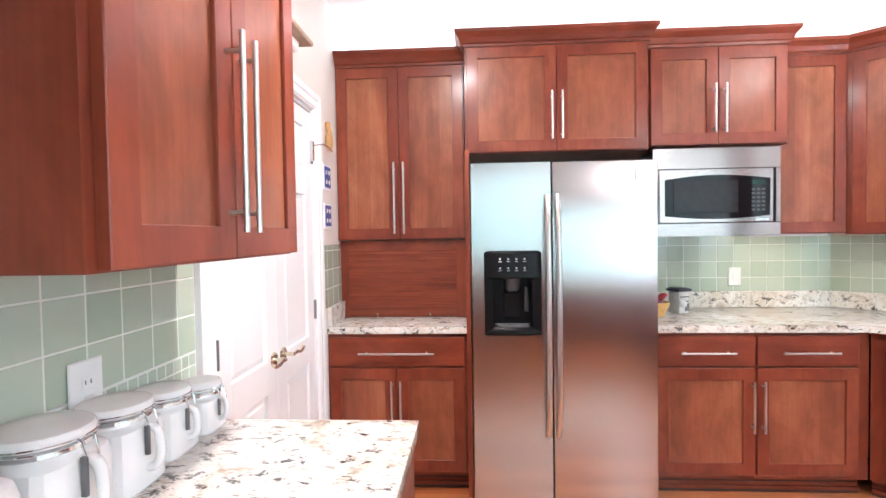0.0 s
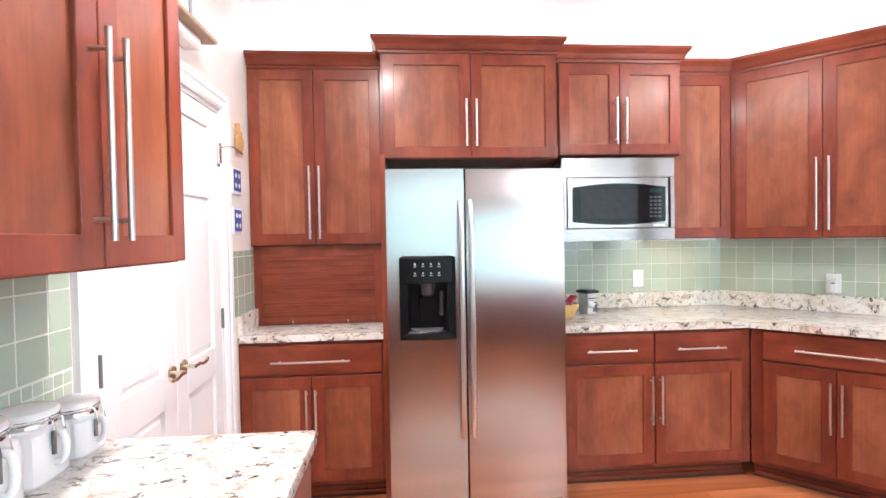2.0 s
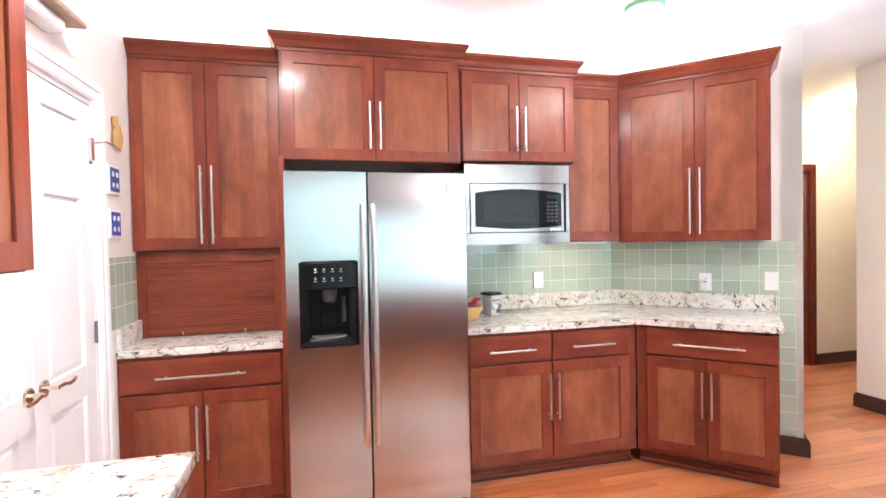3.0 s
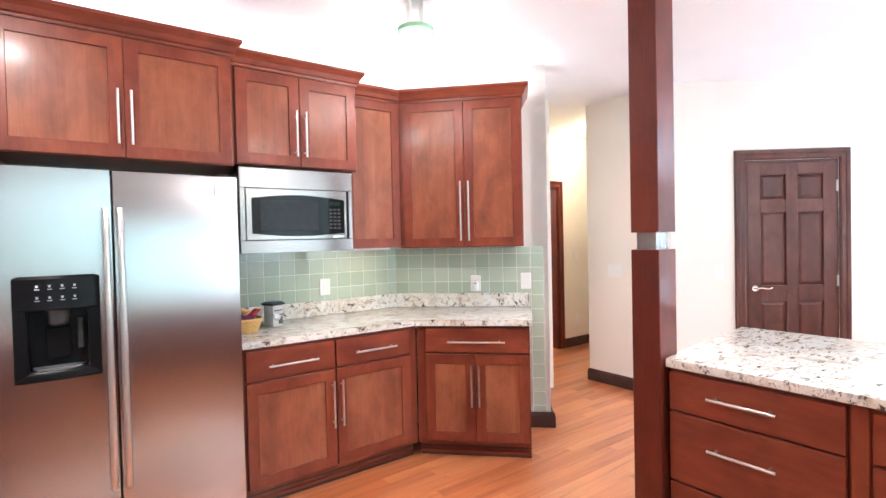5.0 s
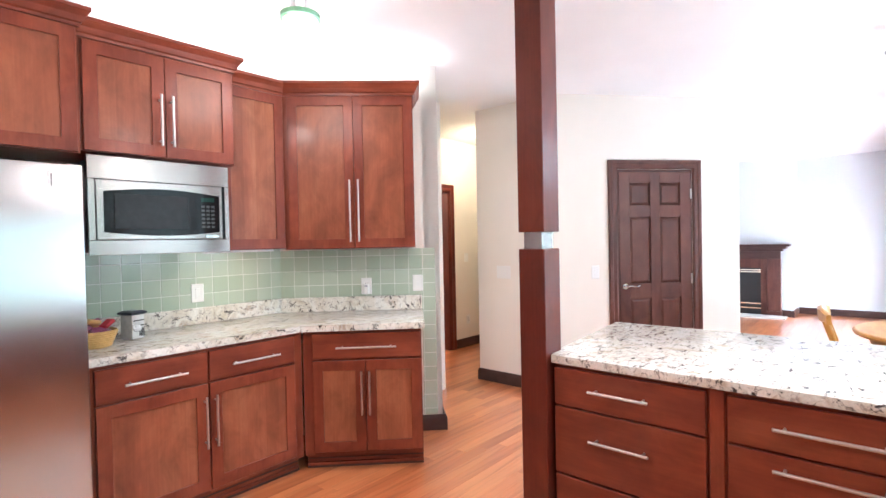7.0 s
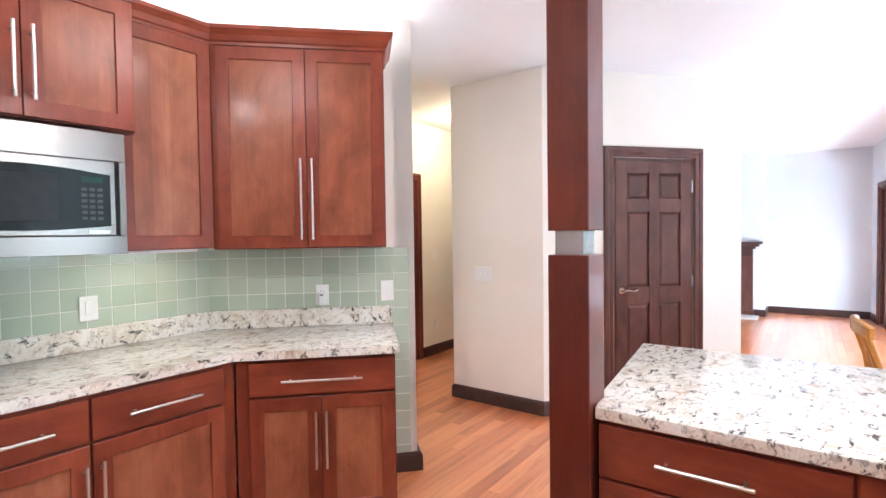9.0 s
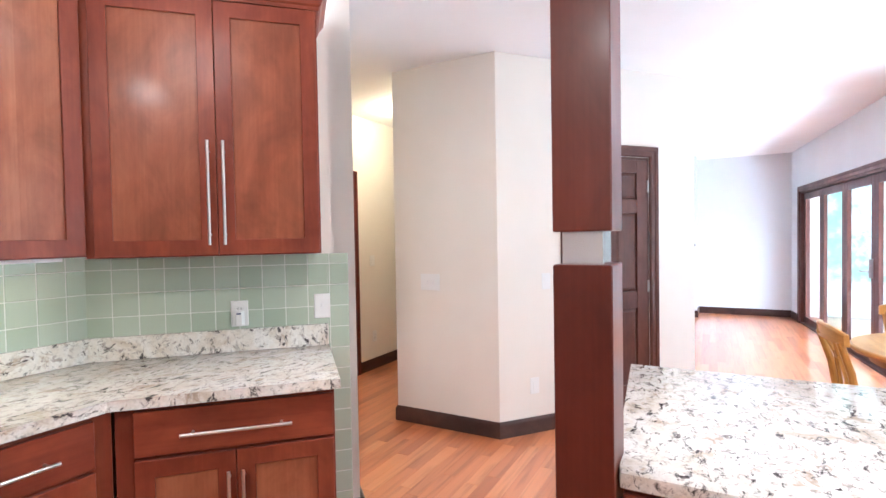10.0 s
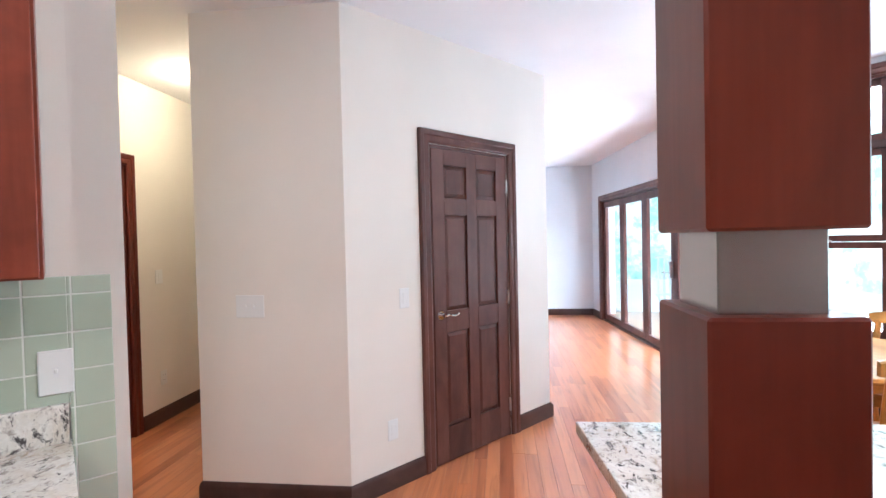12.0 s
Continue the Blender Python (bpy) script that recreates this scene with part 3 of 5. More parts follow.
wall_unit(along(p[0], p[1], -45), 0.862, 1.384, 2.40, ((0.03, 0.463, "r"), (0.463, 0.857, "l")), "tall cherry diagonal wall cabinet with two doors", 0.345,
          (0.045, 0.455), ((-0.02, 0), (0.862, 0), (0.862, 0.33)), 2.405)

# appliance garage with a roll front
t = thing("appliance_garage", along(-0.795, 2.835, 0), "cherry appliance garage with a closed tambour front on the counter", "cabinet")
part("frame", boxes((0.0, 0.045, 0, 0.33, 0.922, 1.388), (0.70, 0.757, 0, 0.33, 0.922, 1.388), (0.045, 0.70, 0, 0.33, 1.34, 1.388), (0.045, 0.70, -0.006, 0.02, 1.325, 1.34), (0.045, 0.70, 0.0145, 0.03, 0.922, 1.325)), CHERRY, t)
SLATS = 22
for k in range(SLATS):
    z = 0.926 + k * 0.398 / SLATS
    part("slat", boxes((0.045, 0.70, 0.004, 0.016, z, z + 0.398 / SLATS - 0.0005), bevel=0.0016), CHERRY_H, t)
for x in (0.22, 0.54):
    part("knob", lathe(bmesh.new(), [(0.003, 0), (0.004, 0.010), (0.007, 0.014), (0.006, 0.02)], (x, -0.006, 0.927), 12), BRASS, t, "small brass knob")

# left wall units
t = wall_unit(along(-0.481, 0.455, 90), 0.705, 1.372, 2.43, ((0.018, 0.362, "r"), (0.362, 0.700, "l")), "cherry wall cabinet with two doors above the canisters", 0.317,
              (0.054, 0.437), ((0, 0.31), (0, 0), (0.705, 0), (0.705, 0.31)), 2.432)
# added out of view: shades the near cabinet's side and darkens its reflections
wall_unit(along(-0.481, -0.62, 90), 0.705, 1.372, 2.43, ((0.018, 0.362, "r"), (0.362, 0.700, "l")), "unseen cherry wall cabinet added along the counter to block light", 0.317,
          (0.054, 0.437), ((0, 0.31), (0, 0), (0.705, 0), (0.705, 0.31)), 2.432)
base_unit(along(-0.175, -1.35, 90), 2.49, ((0.02, 0.62, "r"), (0.62, 1.24, "l"), (1.24, 1.86, "r"), (1.86, 2.47, "l")), "long cherry base cabinet under the canister counter",
          drawers=[(0.02, 0.62, 0.705, 0.862), (0.62, 1.24, 0.705, 0.862), (1.24, 1.86, 0.705, 0.862), (1.86, 2.47, 0.705, 0.862)])
base_unit(along(2.8, -1.58, 180), 2.9, ((0.02, 0.72, "r"), (0.72, 1.42, "l"), (1.42, 2.12, "r"), (2.12, 2.88, "l")), "cherry base cabinet run under the window")

# ---------------------------------------------------------------- counters


def counter(name, plan, label, z0=0.882, z1=0.920):
    t = thing(name, pose(0, 0, 0), label, "countertop")
    part("slab", prism(bmesh.new(), plan, z0, z1, 0.005), GRANITE, t)
    return t


CF = 4.545
inner = (CF - 2.52, 2.52)
corner_top = counter("countertop", ((0.925, 2.52), inner, diag(0.412, CF), diag(0.412, DIAG - 0.004), (CORNER[0] - 0.004, 3.176), (0.925, 3.176)), "white granite countertop with dark flecks, bent round the corner")
side_top = counter("countertop", ((-0.796, 2.52), (-0.012, 2.52), (-0.012, 3.176), (-0.796, 3.176)), "short white granite countertop beside the fridge")
counter("countertop", ((-0.796, -1.4), (-0.146, -1.4), (-0.146, 1.176), (-0.796, 1.176)), "white granite countertop with dark flecks under the canisters")
counter("countertop", ((-0.146 + 0.004, -2.19), (2.85, -2.19), (2.85, -1.55), (-0.142, -1.55)), "white granite countertop below the window")


def splash(owner, line):
    return part("upstand", sweep(bmesh.new(), [(0.0, 0.9205), (0.02, 0.9205), (0.02, 1.02), (0.017, 1.024), (0.0, 1.024)], line), GRANITE, owner, "low granite upstand")


splash(corner_top, ((0.93, 3.176), (CORNER[0] - 0.003, 3.176), diag(0.405, DIAG - 0.006)))
splash(side_top, ((-0.796, 2.54), (-0.796, 3.17)))

# ---------------------------------------------------------------- fridge
f = thing("refrigerator", along(0.0, 2.34, 0), "stainless steel side-by-side refrigerator with ice dispenser", "refrigerator")
part("body", boxes((0.006, 0.902, 0.095, 0.76, 0.03, 1.755), bevel=0.004), GREY, f)
part("hinge_cover", boxes((0.02, 0.88, 0.10, 0.16, 1.756, 1.785), bevel=0.006), BLACK, f)
part("grille", boxes((0.01, 0.898, 0.06, 0.10, 0.0, 0.06)), BLACK, f)


def fridge_door(x0, x1, hole=None):
    bm = bmesh.new()
    if hole:
        a, b, lo, hi = hole
        for d in ((x0, a, 0.065, 1.767), (b, x1, 0.065, 1.767), (a, b, 0.065, lo), (a, b, hi, 1.767)):
            box(bm, d[0], d[1], 0.0, 0.088, d[2], d[3])
        bmesh.ops.remove_doubles(bm, verts=bm.verts, dist=0.0005)
    else:
        box(bm, x0, x1, 0.0, 0.088, 0.065, 1.767, 0.008, 3)
    return part("door", bm, STEEL, f, "brushed stainless steel door")


freezer = fridge_door(0.0, 0.391, (0.064, 0.338, 0.922, 1.32))
fridge_right = fridge_door(0.397, 0.908)
badge = part("badge", boxes((0.790, 0.812, -0.003, 0.0, 1.665, 1.735), bevel=0.001), PLASTIC, fridge_right, "small white badge")
part("mark", boxes((0.7985, 0.8035, -0.0036, -0.0029, 1.675, 1.725)), GREY, badge)
for x, owner in ((0.371, freezer), (0.421, fridge_right)):
    pts = [(x, -0.062 * math.sin(math.pi * min(1, max(0, k / 20))) ** 0.35 - 0.002, 0.405 + 1.2 * k / 20) for k in range(21)]
    part("handle", tube(bmesh.new(), pts, 0.0125, 20), NICKEL, owner, "long bowed steel handle")


def bowed(bm, x0, x1, z0, z1, y, sag, depth=0.035, seg=14):
    """A block whose front swells towards the room and whose ends are rounded off."""
    rows = []
    for k in range(seg + 1):
        f_ = k / seg
        yy = y - sag * math.sin(math.pi * f_) ** 0.7
        x = x0 + (x1 - x0) * f_
        rows.append([bm.verts.new(v) for v in ((x, y + depth, z0), (x, yy + 0.004, z0), (x, yy, z0 + 0.006), (x, yy + 0.006, z1 - 0.012), (x, yy + 0.014, z1), (x, y + depth, z1))])
    for r, q in zip(rows, rows[1:]):
        for k in range(6):
            bm.faces.new((r[k], r[(k + 1) % 6], q[(k + 1) % 6], q[k]))
    bm.faces.new(rows[0][::-1])
    bm.faces.new(rows[-1])
    return bm


def swell(x):
    return -0.008 - 0.020 * math.sin(math.pi * (x - 0.060) / 0.282) ** 0.7


bm = boxes((0.060, 0.104, -0.008, 0.02, 0.916, 1.20), (0.298, 0.342, -0.008, 0.02, 0.916, 1.20), bevel=0.004)
bowed(bm, 0.060, 0.342, 1.195, 1.332, -0.008, 0.020)
bowed(bm, 0.060, 0.342, 0.912, 0.950, -0.008, 0.016)
disp = part("dispenser", bm, BLACK, freezer, "black plastic ice and water dispenser with a bowed front")
part("recess", boxes((0.066, 0.336, 0.075, 0.085, 0.93, 1.2), (0.066, 0.102, 0.02, 0.085, 0.93, 1.2), (0.300, 0.336, 0.02, 0.085, 0.93, 1.2)), BLACK, disp)
part("chute", lathe(bmesh.new(), [(0.022, 0), (0.034, 0.012), (0.040, 0.05), (0.042, 0.075)], (0.2, 0.03, 1.125), 20), PADGREY, disp, "dark grey ice chute")
part("paddle", boxes((0.158, 0.242, 0.060, 0.070, 0.985, 1.118), bevel=0.004), BLACK, disp)
part("paddle", boxes((0.262, 0.284, 0.050, 0.062, 1.02, 1.15), bevel=0.004), PADGREY, disp, "narrow grey water lever")
bm = bmesh.new()
prism(bm, [(0.112, 0.06), (0.290, 0.06), (0.272, 0.006), (0.235, -0.008), (0.167, -0.008), (0.130, 0.006)], 0.951, 0.960, 0.002)
part("drip_tray", bm, GREY, disp, "small grey drip tray")
SYMBOL = plain("symbol_print", (0.34, 0.34, 0.35), 0.5)
for r in range(2):
    for c in range(4):
        x, z = 0.128 + c * 0.040, 1.288 - r * 0.045
        yy = swell(x + 0.010) + 0.0045
        b_ = part("button", boxes((x, x + 0.020, yy - 0.004, yy, z - 0.011, z + 0.011), bevel=0.0015), BLACK, disp)
        part("symbol", boxes((x + 0.006, x + 0.014, yy - 0.0048, yy - 0.0039, z - 0.001, z + 0.008), (x + 0.002, x + 0.018, yy - 0.0048, yy - 0.0039, z - 0.010, z - 0.007)), SYMBOL if r or c else PLASTIC, b_, "pale printed symbol")

# ---------------------------------------------------------------- microwave
m = thing("microwave", along(0.99, 2.64, 0), "stainless steel built-in microwave with dark window", "microwave")
part("case", boxes((0.03, 0.64, 0.03, 0.5, 1.40, 1.86)), GREY, m)
trim = part("trim_frame", boxes((0, 0.673, 0, 0.02, 1.752, 1.865), (0, 0.673, 0, 0.02, 1.386, 1.458), (0, 0.03, 0, 0.02, 1.458, 1.752), (0.648, 0.673, 0, 0.02, 1.458, 1.752), bevel=0.002), STEEL_DIM, m, "wide brushed steel trim")
door = part("door", boxes((0.031, 0.632, -0.006, 0.02, 1.460, 1.750), bevel=0.003), STEEL_DIM, m)
bm = bmesh.new()
pts = []
for k in range(13):
    f_ = k / 12
    pts.append((0.062 + 0.55 * f_, 1.497 - 0.018 * math.sin(math.pi * f_)))
for k in range(13):
    f_ = 1 - k / 12
    pts.append((0.062 + 0.55 * f_, 1.695 + 0.022 * math.sin(math.pi * f_)))
lo = [bm.verts.new((x, -0.006, z)) for x, z in pts]
hi = [bm.verts.new((x, -0.010, z)) for x, z in pts]
bm.faces.new(hi)
for k in range(len(pts)):
    j = (k + 1) % len(pts)
    bm.faces.new((lo[k], lo[j], hi[j], hi[k]))
glass = part("window", bm, DARKGLASS, door, "bowed black glass front")
part("screen", boxes((0.105, 0.445, -0.0125, -0.0105, 1.513, 1.685), bevel=0.0008), dark_glass("oven_screen", (0.020, 0.018, 0.020), 0.18), door, "grey see-through screen")
for r in range(6):
    for c in range(3):
        x, z = 0.515 + c * 0.026, 1.52 + r * 0.022
        part("key", boxes((x, x + 0.018, -0.0115, -0.0105, z, z + 0.012)), PADGREY, door)
part("display", boxes((0.515, 0.585, -0.0125, -0.0105, 1.662, 1.684)), dark_glass("display_green", (0.012, 0.035, 0.028), 0.15), door)
part("open_button", boxes((0.535, 0.608, -0.009, -0.006, 1.466, 1.482), bevel=0.001), STEEL, door)
part("gap", boxes((0.6325, 0.6475, 0.004, 0.02, 1.459, 1.751)), BLACK, m)

# ---------------------------------------------------------------- peninsula and post
post = thing("column_post", along(2.232, 0.942, 0), "square cherry post with a steel band between two halves", "post")
W = 0.136
# darkened cherry here stands for the shade on the post
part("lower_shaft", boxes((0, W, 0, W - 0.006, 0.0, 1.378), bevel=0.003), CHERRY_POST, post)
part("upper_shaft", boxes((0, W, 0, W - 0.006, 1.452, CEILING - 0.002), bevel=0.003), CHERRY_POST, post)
part("steel_core", boxes((0.020, W - 0.020, 0.022, W - 0.022, 1.370, 1.460), bevel=0.0015), CORE_STEEL, post, "brushed steel sleeve")

counter("countertop", ((2.26, 0.935), (2.26, -1.15), (3.30, -1.15), (3.24, 1.045), (2.375, 0.96)), "white granite peninsula top with grey flecks", 0.882, 0.918)
pen = thing("peninsula_cabinet", along(2.30, 0.935, -90), "cherry drawer base under the granite peninsula", "cabinet")
part("body", boxes((0.0, 2.05, 0, 0.60, 0.10, 0.878)), CHERRY, pen)
# the recess's shade is in this board's dark colour
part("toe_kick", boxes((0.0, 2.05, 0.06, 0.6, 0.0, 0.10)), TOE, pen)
for x0, x1, fronts, half in ((0.004, 0.606, ((0.702, 0.862, 0.788), (0.405, 0.692, 0.582), (0.122, 0.395, 0.285)), 0.120),
                             (0.675, 1.28, ((0.702, 0.862, 0.785), (0.122, 0.692, 0.648)), 0.155),
                             (1.35, 1.95, ((0.702, 0.862, 0.785), (0.122, 0.692, 0.648)), 0.155)):
    for z0, z1, zc in fronts:
        d = slab(pen, x0, x1, z0, z1)
        xc = (x0 + x1) / 2 - 0.012
        bar(d, (xc - half, zc), (xc + half, zc))
for x in (0.640, 1.315):
    part("half_column", boxes((x - 0.026, x + 0.026, -0.012, 0.0, 0.11, 0.876), bevel=0.004), CHERRY, pen)

# ---------------------------------------------------------------- doors
def panel_door(parent, w, h, cols, rows, material, y=0.0, t=0.035):
    """A panelled leaf: stiles and rails round raised fields. cols: (x0, x1); rows: (z0, z1)."""
    bm = bmesh.new()
    xs = [0.0] + [v for c in cols for v in c] + [w]
    for k in range(0, len(xs), 2):
        box(bm, xs[k], xs[k + 1], y - t, y, 0.008, h, 0.0015)
    zs = [0.008] + [v for r in rows for v in r] + [h]
    for a, b in cols:
        for k in range(0, len(zs), 2):
            box(bm, a, b, y - t, y, zs[k], zs[k + 1], 0.0015)
    leaf = part("leaf", bm, material, parent)
    for a, b in cols:
        for lo, hi in rows:
            bm = bmesh.new()
            d = 0.028
            pts = [((a, lo), (b, hi), y - t + 0.016), ((a + 0.006, lo + 0.006), (b - 0.006, hi - 0.006), y - t + 0.014), ((a + d, lo + d), (b - d, hi - d), y - t + 0.004)]
            rings = []
            for (xa, za), (xb, zb), yy in pts:
                rings.append([bm.verts.new((x, yy, z)) for x, z in ((xa, za), (xb, za), (xb, zb), (xa, zb))])
            for r, s in zip(rings, rings[1:]):
                for k in range(4):
                    bm.faces.new((r[k], r[(k + 1) % 4], s[(k + 1) % 4], s[k]))
            bm.faces.new(rings[-1])
            part("panel", bm, material, leaf)
    return leaf


def lever(parent, x, z, y, way, material):
    bm = rod(bmesh.new(), (x, y, z), (x, y - 0.008, z), 0.03, 0.028, 20)
    rod(bm, (x, y - 0.006, z), (x, y - 0.05, z), 0.009)
    tube(bm, [(x, y - 0.05, z), (x + way * 0.03, y - 0.052, z + 0.004), (x + way * 0.07, y - 0.05, z - 0.006), (x + way * 0.10, y - 0.05, z - 0.004), (x + way * 0.118, y - 0.05, z + 0.006)], 0.0075, 10)
    return part("lever_handle", bm, material, parent, "curved metal lever handle")


def hinge(parent, x, z, y, material=NICKEL):
    bm = boxes((x - 0.008, x + 0.008, y - 0.004, y, z - 0.045, z + 0.045))
    rod(bm, (x, y - 0.006, z - 0.048), (x, y - 0.006, z + 0.048), 0.006, seg=10)
    return part("hinge", bm, material, parent)


CASING = [(0.0, 0.0), (0.0, 0.014), (0.012, 0.022), (0.045, 0.018), (0.052, 0.024), (0.078, 0.026), (0.085, 0.020), (0.085, 0.0)]


def casing(parent, x0, x1, h, material, y=0.0, profile=CASING, bottom=None):
    """Moulded frame round an opening, mitred at its corners; profile (away from opening, out of wall)."""
    line = [(x0, 0.0), (x0, h), (x1, h), (x1, 0.0)]
    bm = bmesh.new()
    if bottom is not None:
        line = [(x0, bottom), (x0, h), (x1, h), (x1, bottom)]
    rows = []
    for k, (x, z) in enumerate(line):
        sx = -1 if k < 2 else 1
        sz = 1 if k in (1, 2) else (0 if bottom is None else -1)
        rows.append([bm.verts.new((x + sx * a, y - o, z + sz * a)) for a, o in profile])
    pairs = list(zip(rows, rows[1:])) + ([(rows[-1], rows[0])] if bottom is not None else [])
    for r, s in pairs:
        for k in range(len(profile)):
            j = (k + 1) % len(profile)
            bm.faces.new((r[k], r[j], s[j], s[k]))
    return part("casing", bm, material, parent)


def jamb(parent, x0, x1, h, material, depth=0.12):
    return part("jamb", boxes((x0, x0 + 0.018, 0.0, depth, 0, h), (x1 - 0.018, x1, 0.0, depth, 0, h), (x0, x1, 0.0, depth, h - 0.018, h)), material, parent)


ang = math.degrees(math.atan2(PANTRY_DIR.y, PANTRY_DIR.x))
d = tagged(thing("door_1", along(*pantry(0.0), ang), "closed dark-stained six-panel wooden door with dark casing", "door"), kind="structure")
casing(d, 0.617, 1.388, 2.052, DARKWOOD)
jamb(d, 0.62, 1.385, 2.05, DARKWOOD)
leaf = panel_door(d, 0.726, 2.028, ((0.105, 0.315), (0.41, 0.62)), ((0.235, 0.845), (0.985, 1.605), (1.715, 1.925)), DARKWOOD)
leaf.location = (0.64, 0.03, 0)
lever(leaf, 0.052, 0.965, -0.035, 1, CHROME)
for z in (0.23, 1.02, 1.82):
    hinge(d, 1.371, z, -0.005, NICKEL)

# double closet doors on the west wall
d = tagged(thing("door_2", along(-0.80, 1.33, 90), "white double closet doors with raised panels, closed", "door"), kind="structure")
casing(d, 0.0, 1.02, 2.06, WHITE)
jamb(d, 0.0, 1.02, 2.06, WHITE)
for x0, w, hx, way, hz in ((0.020, 0.490, 0.45, -1, 0.005), (0.512, 0.488, 0.055, 1, 0.483)):
    tmp = panel_door(d, w, 2.035, ((0.10, w - 0.10),), ((0.23, 0.80), (0.93, 1.62), (1.77, 1.95)), WHITE)
    tmp.location = (x0, 0.036, 0)
    lever(tmp, hx, 0.925, -0.035, way, BRASS)
    for z in (0.23, 1.05, 1.83):
        hinge(tmp, hz, z, -0.035, GREY)

# hall doorway
d = tagged(thing("door_3", along(4.40, 4.05, 0), "open hall doorway with dark-stained wooden casing", "door"), kind="structure")
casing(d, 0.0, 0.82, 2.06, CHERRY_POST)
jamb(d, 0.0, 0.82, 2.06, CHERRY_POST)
van = thing("bathroom_vanity", along(4.5, 5.0, 0), "pale vanity with a white top in the bathroom", "vanity")
part("body", boxes((0, 1.5, 0, 0.5, 0.1, 0.84), bevel=0.004), paint("vanity_wood", (0.55, 0.42, 0.28), 0.4), van)
part("top", boxes((-0.01, 1.51, -0.02, 0.5, 0.84, 0.875), bevel=0.005), CERAMIC, van)
part("plinth", boxes((0.02, 1.48, 0.05, 0.5, 0.0, 0.1)), TOE, van)

# ---------------------------------------------------------------- windows


def window(name, m, width, z0, z1, lights, label, depth=0.12, rail=None, trim=DARKWOOD, frame_w=0.05, casing_on=True):
    """A framed window: casing, sashes side by side, panes. lights: number of lights, or (x0, x1) pairs."""
    w = tagged(thing(name, m, label, "window"), kind="structure")
    if casing_on:
        casing(w, 0.0, width, z1, trim, bottom=z0 if z0 > 0.05 else None)
    part("frame", boxes((0, 0.02, 0, depth, z0, z1), (width - 0.02, width, 0, depth, z0, z1), (0.02, width - 0.02, 0, depth, z1 - 0.02, z1), (0.02, width - 0.02, 0, depth, z0, z0 + 0.02)), trim, w)
    for x0, x1, a, b in lights:
        s = part("sash", boxes((x0, x0 + frame_w, 0.04, 0.085, a, b), (x1 - frame_w, x1, 0.04, 0.085, a, b), (x0 + frame_w, x1 - frame_w, 0.04, 0.085, a, a + frame_w), (x0 + frame_w, x1 - frame_w, 0.04, 0.085, b - frame_w, b), bevel=0.003), trim, w)
        g = part("pane", boxes((x0 + frame_w - 0.004, x1 - frame_w + 0.004, 0.06, 0.066, a + frame_w - 0.004, b - frame_w + 0.004)), PANE, s)
        g.visible_shadow = False
    return w


sa = math.degrees(math.atan2(SLIDE[1][1] - SLIDE[0][1], SLIDE[1][0] - SLIDE[0][0]))
sd = Vector((SLIDE[1][0] - SLIDE[0][0], SLIDE[1][1] - SLIDE[0][1])).normalized()
W4 = 3.73 / 4
slider = window("window_1", along(SLIDE[0][0] + sd.x * 0.68, SLIDE[0][1] + sd.y * 0.68, sa), 3.73, 0.0, 2.04,
                [(0.02 + (W4 - 0.01) * k, 0.02 + (W4 - 0.01) * (k + 1) - 0.004, 0.025, 2.015) for k in range(4)],
                "four-panel glazed patio doors in dark wooden frames", frame_w=0.095)
bm = boxes((2.74, 2.76, 0.0, 0.036, 0.93, 1.13))
tube(bm, [(2.75, 0.0, 1.0), (2.75, -0.05, 1.0), (2.69, -0.055, 1.0), (2.64, -0.05, 0.995)], 0.008)
part("lever_handle", bm, NICKEL, slider, "satin nickel patio door lever")
na = math.degrees(math.atan2(NOOK[1][1] - NOOK[0][1], NOOK[1][0] - NOOK[0][0]))
nd = Vector((NOOK[1][0] - NOOK[0][0], NOOK[1][1] - NOOK[0][1])).normalized()
nook = window("window_2", along(NOOK[0][0] + nd.x * 0.09, NOOK[0][1] + nd.y * 0.09, na), 1.55, 0.60, 2.60,
              [(0.02, 0.775, 2.12, 2.58), (0.775, 1.53, 2.12, 2.58), (0.02, 0.775, 1.36, 2.06), (0.775, 1.53, 1.36, 2.06), (0.02, 0.775, 0.62, 1.355), (0.775, 1.53, 0.62, 1.355)],
              "tall dark wooden nook window with transom lights")
part("transom_bar", boxes((0.02, 1.53, 0.02, 0.10, 2.06, 2.12), bevel=0.004), DARKWOOD_H, nook)
part("sash_lock", boxes((0.36, 0.42, 0.025, 0.04, 1.355, 1.375), bevel=0.003), NICKEL, nook)
window("window_3", along(4.40, -2.20, 180), 4.85, 1.05, 2.40, [(0.02 + 0.962 * k, 0.02 + 0.962 * (k + 1), 1.07, 2.38) for k in range(5)], "wide white-framed window over the kitchen counter", trim=WHITE)

# ---------------------------------------------------------------- outside
g = tagged(link("ground", boxes((-60, 70, -70, 60, -0.6, -0.16)), plain("lawn", (0.10, 0.17, 0.07), 0.9)), "green lawn round the house", "ground", kind="structure")
# flat backdrops whose emission replaces daylight on the trees
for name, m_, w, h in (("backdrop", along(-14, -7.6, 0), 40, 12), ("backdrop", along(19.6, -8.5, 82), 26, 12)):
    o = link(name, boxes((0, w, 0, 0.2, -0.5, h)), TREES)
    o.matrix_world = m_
    tagged(o, "glowing flat backdrop of green trees in the distance", "trees", kind="structure")

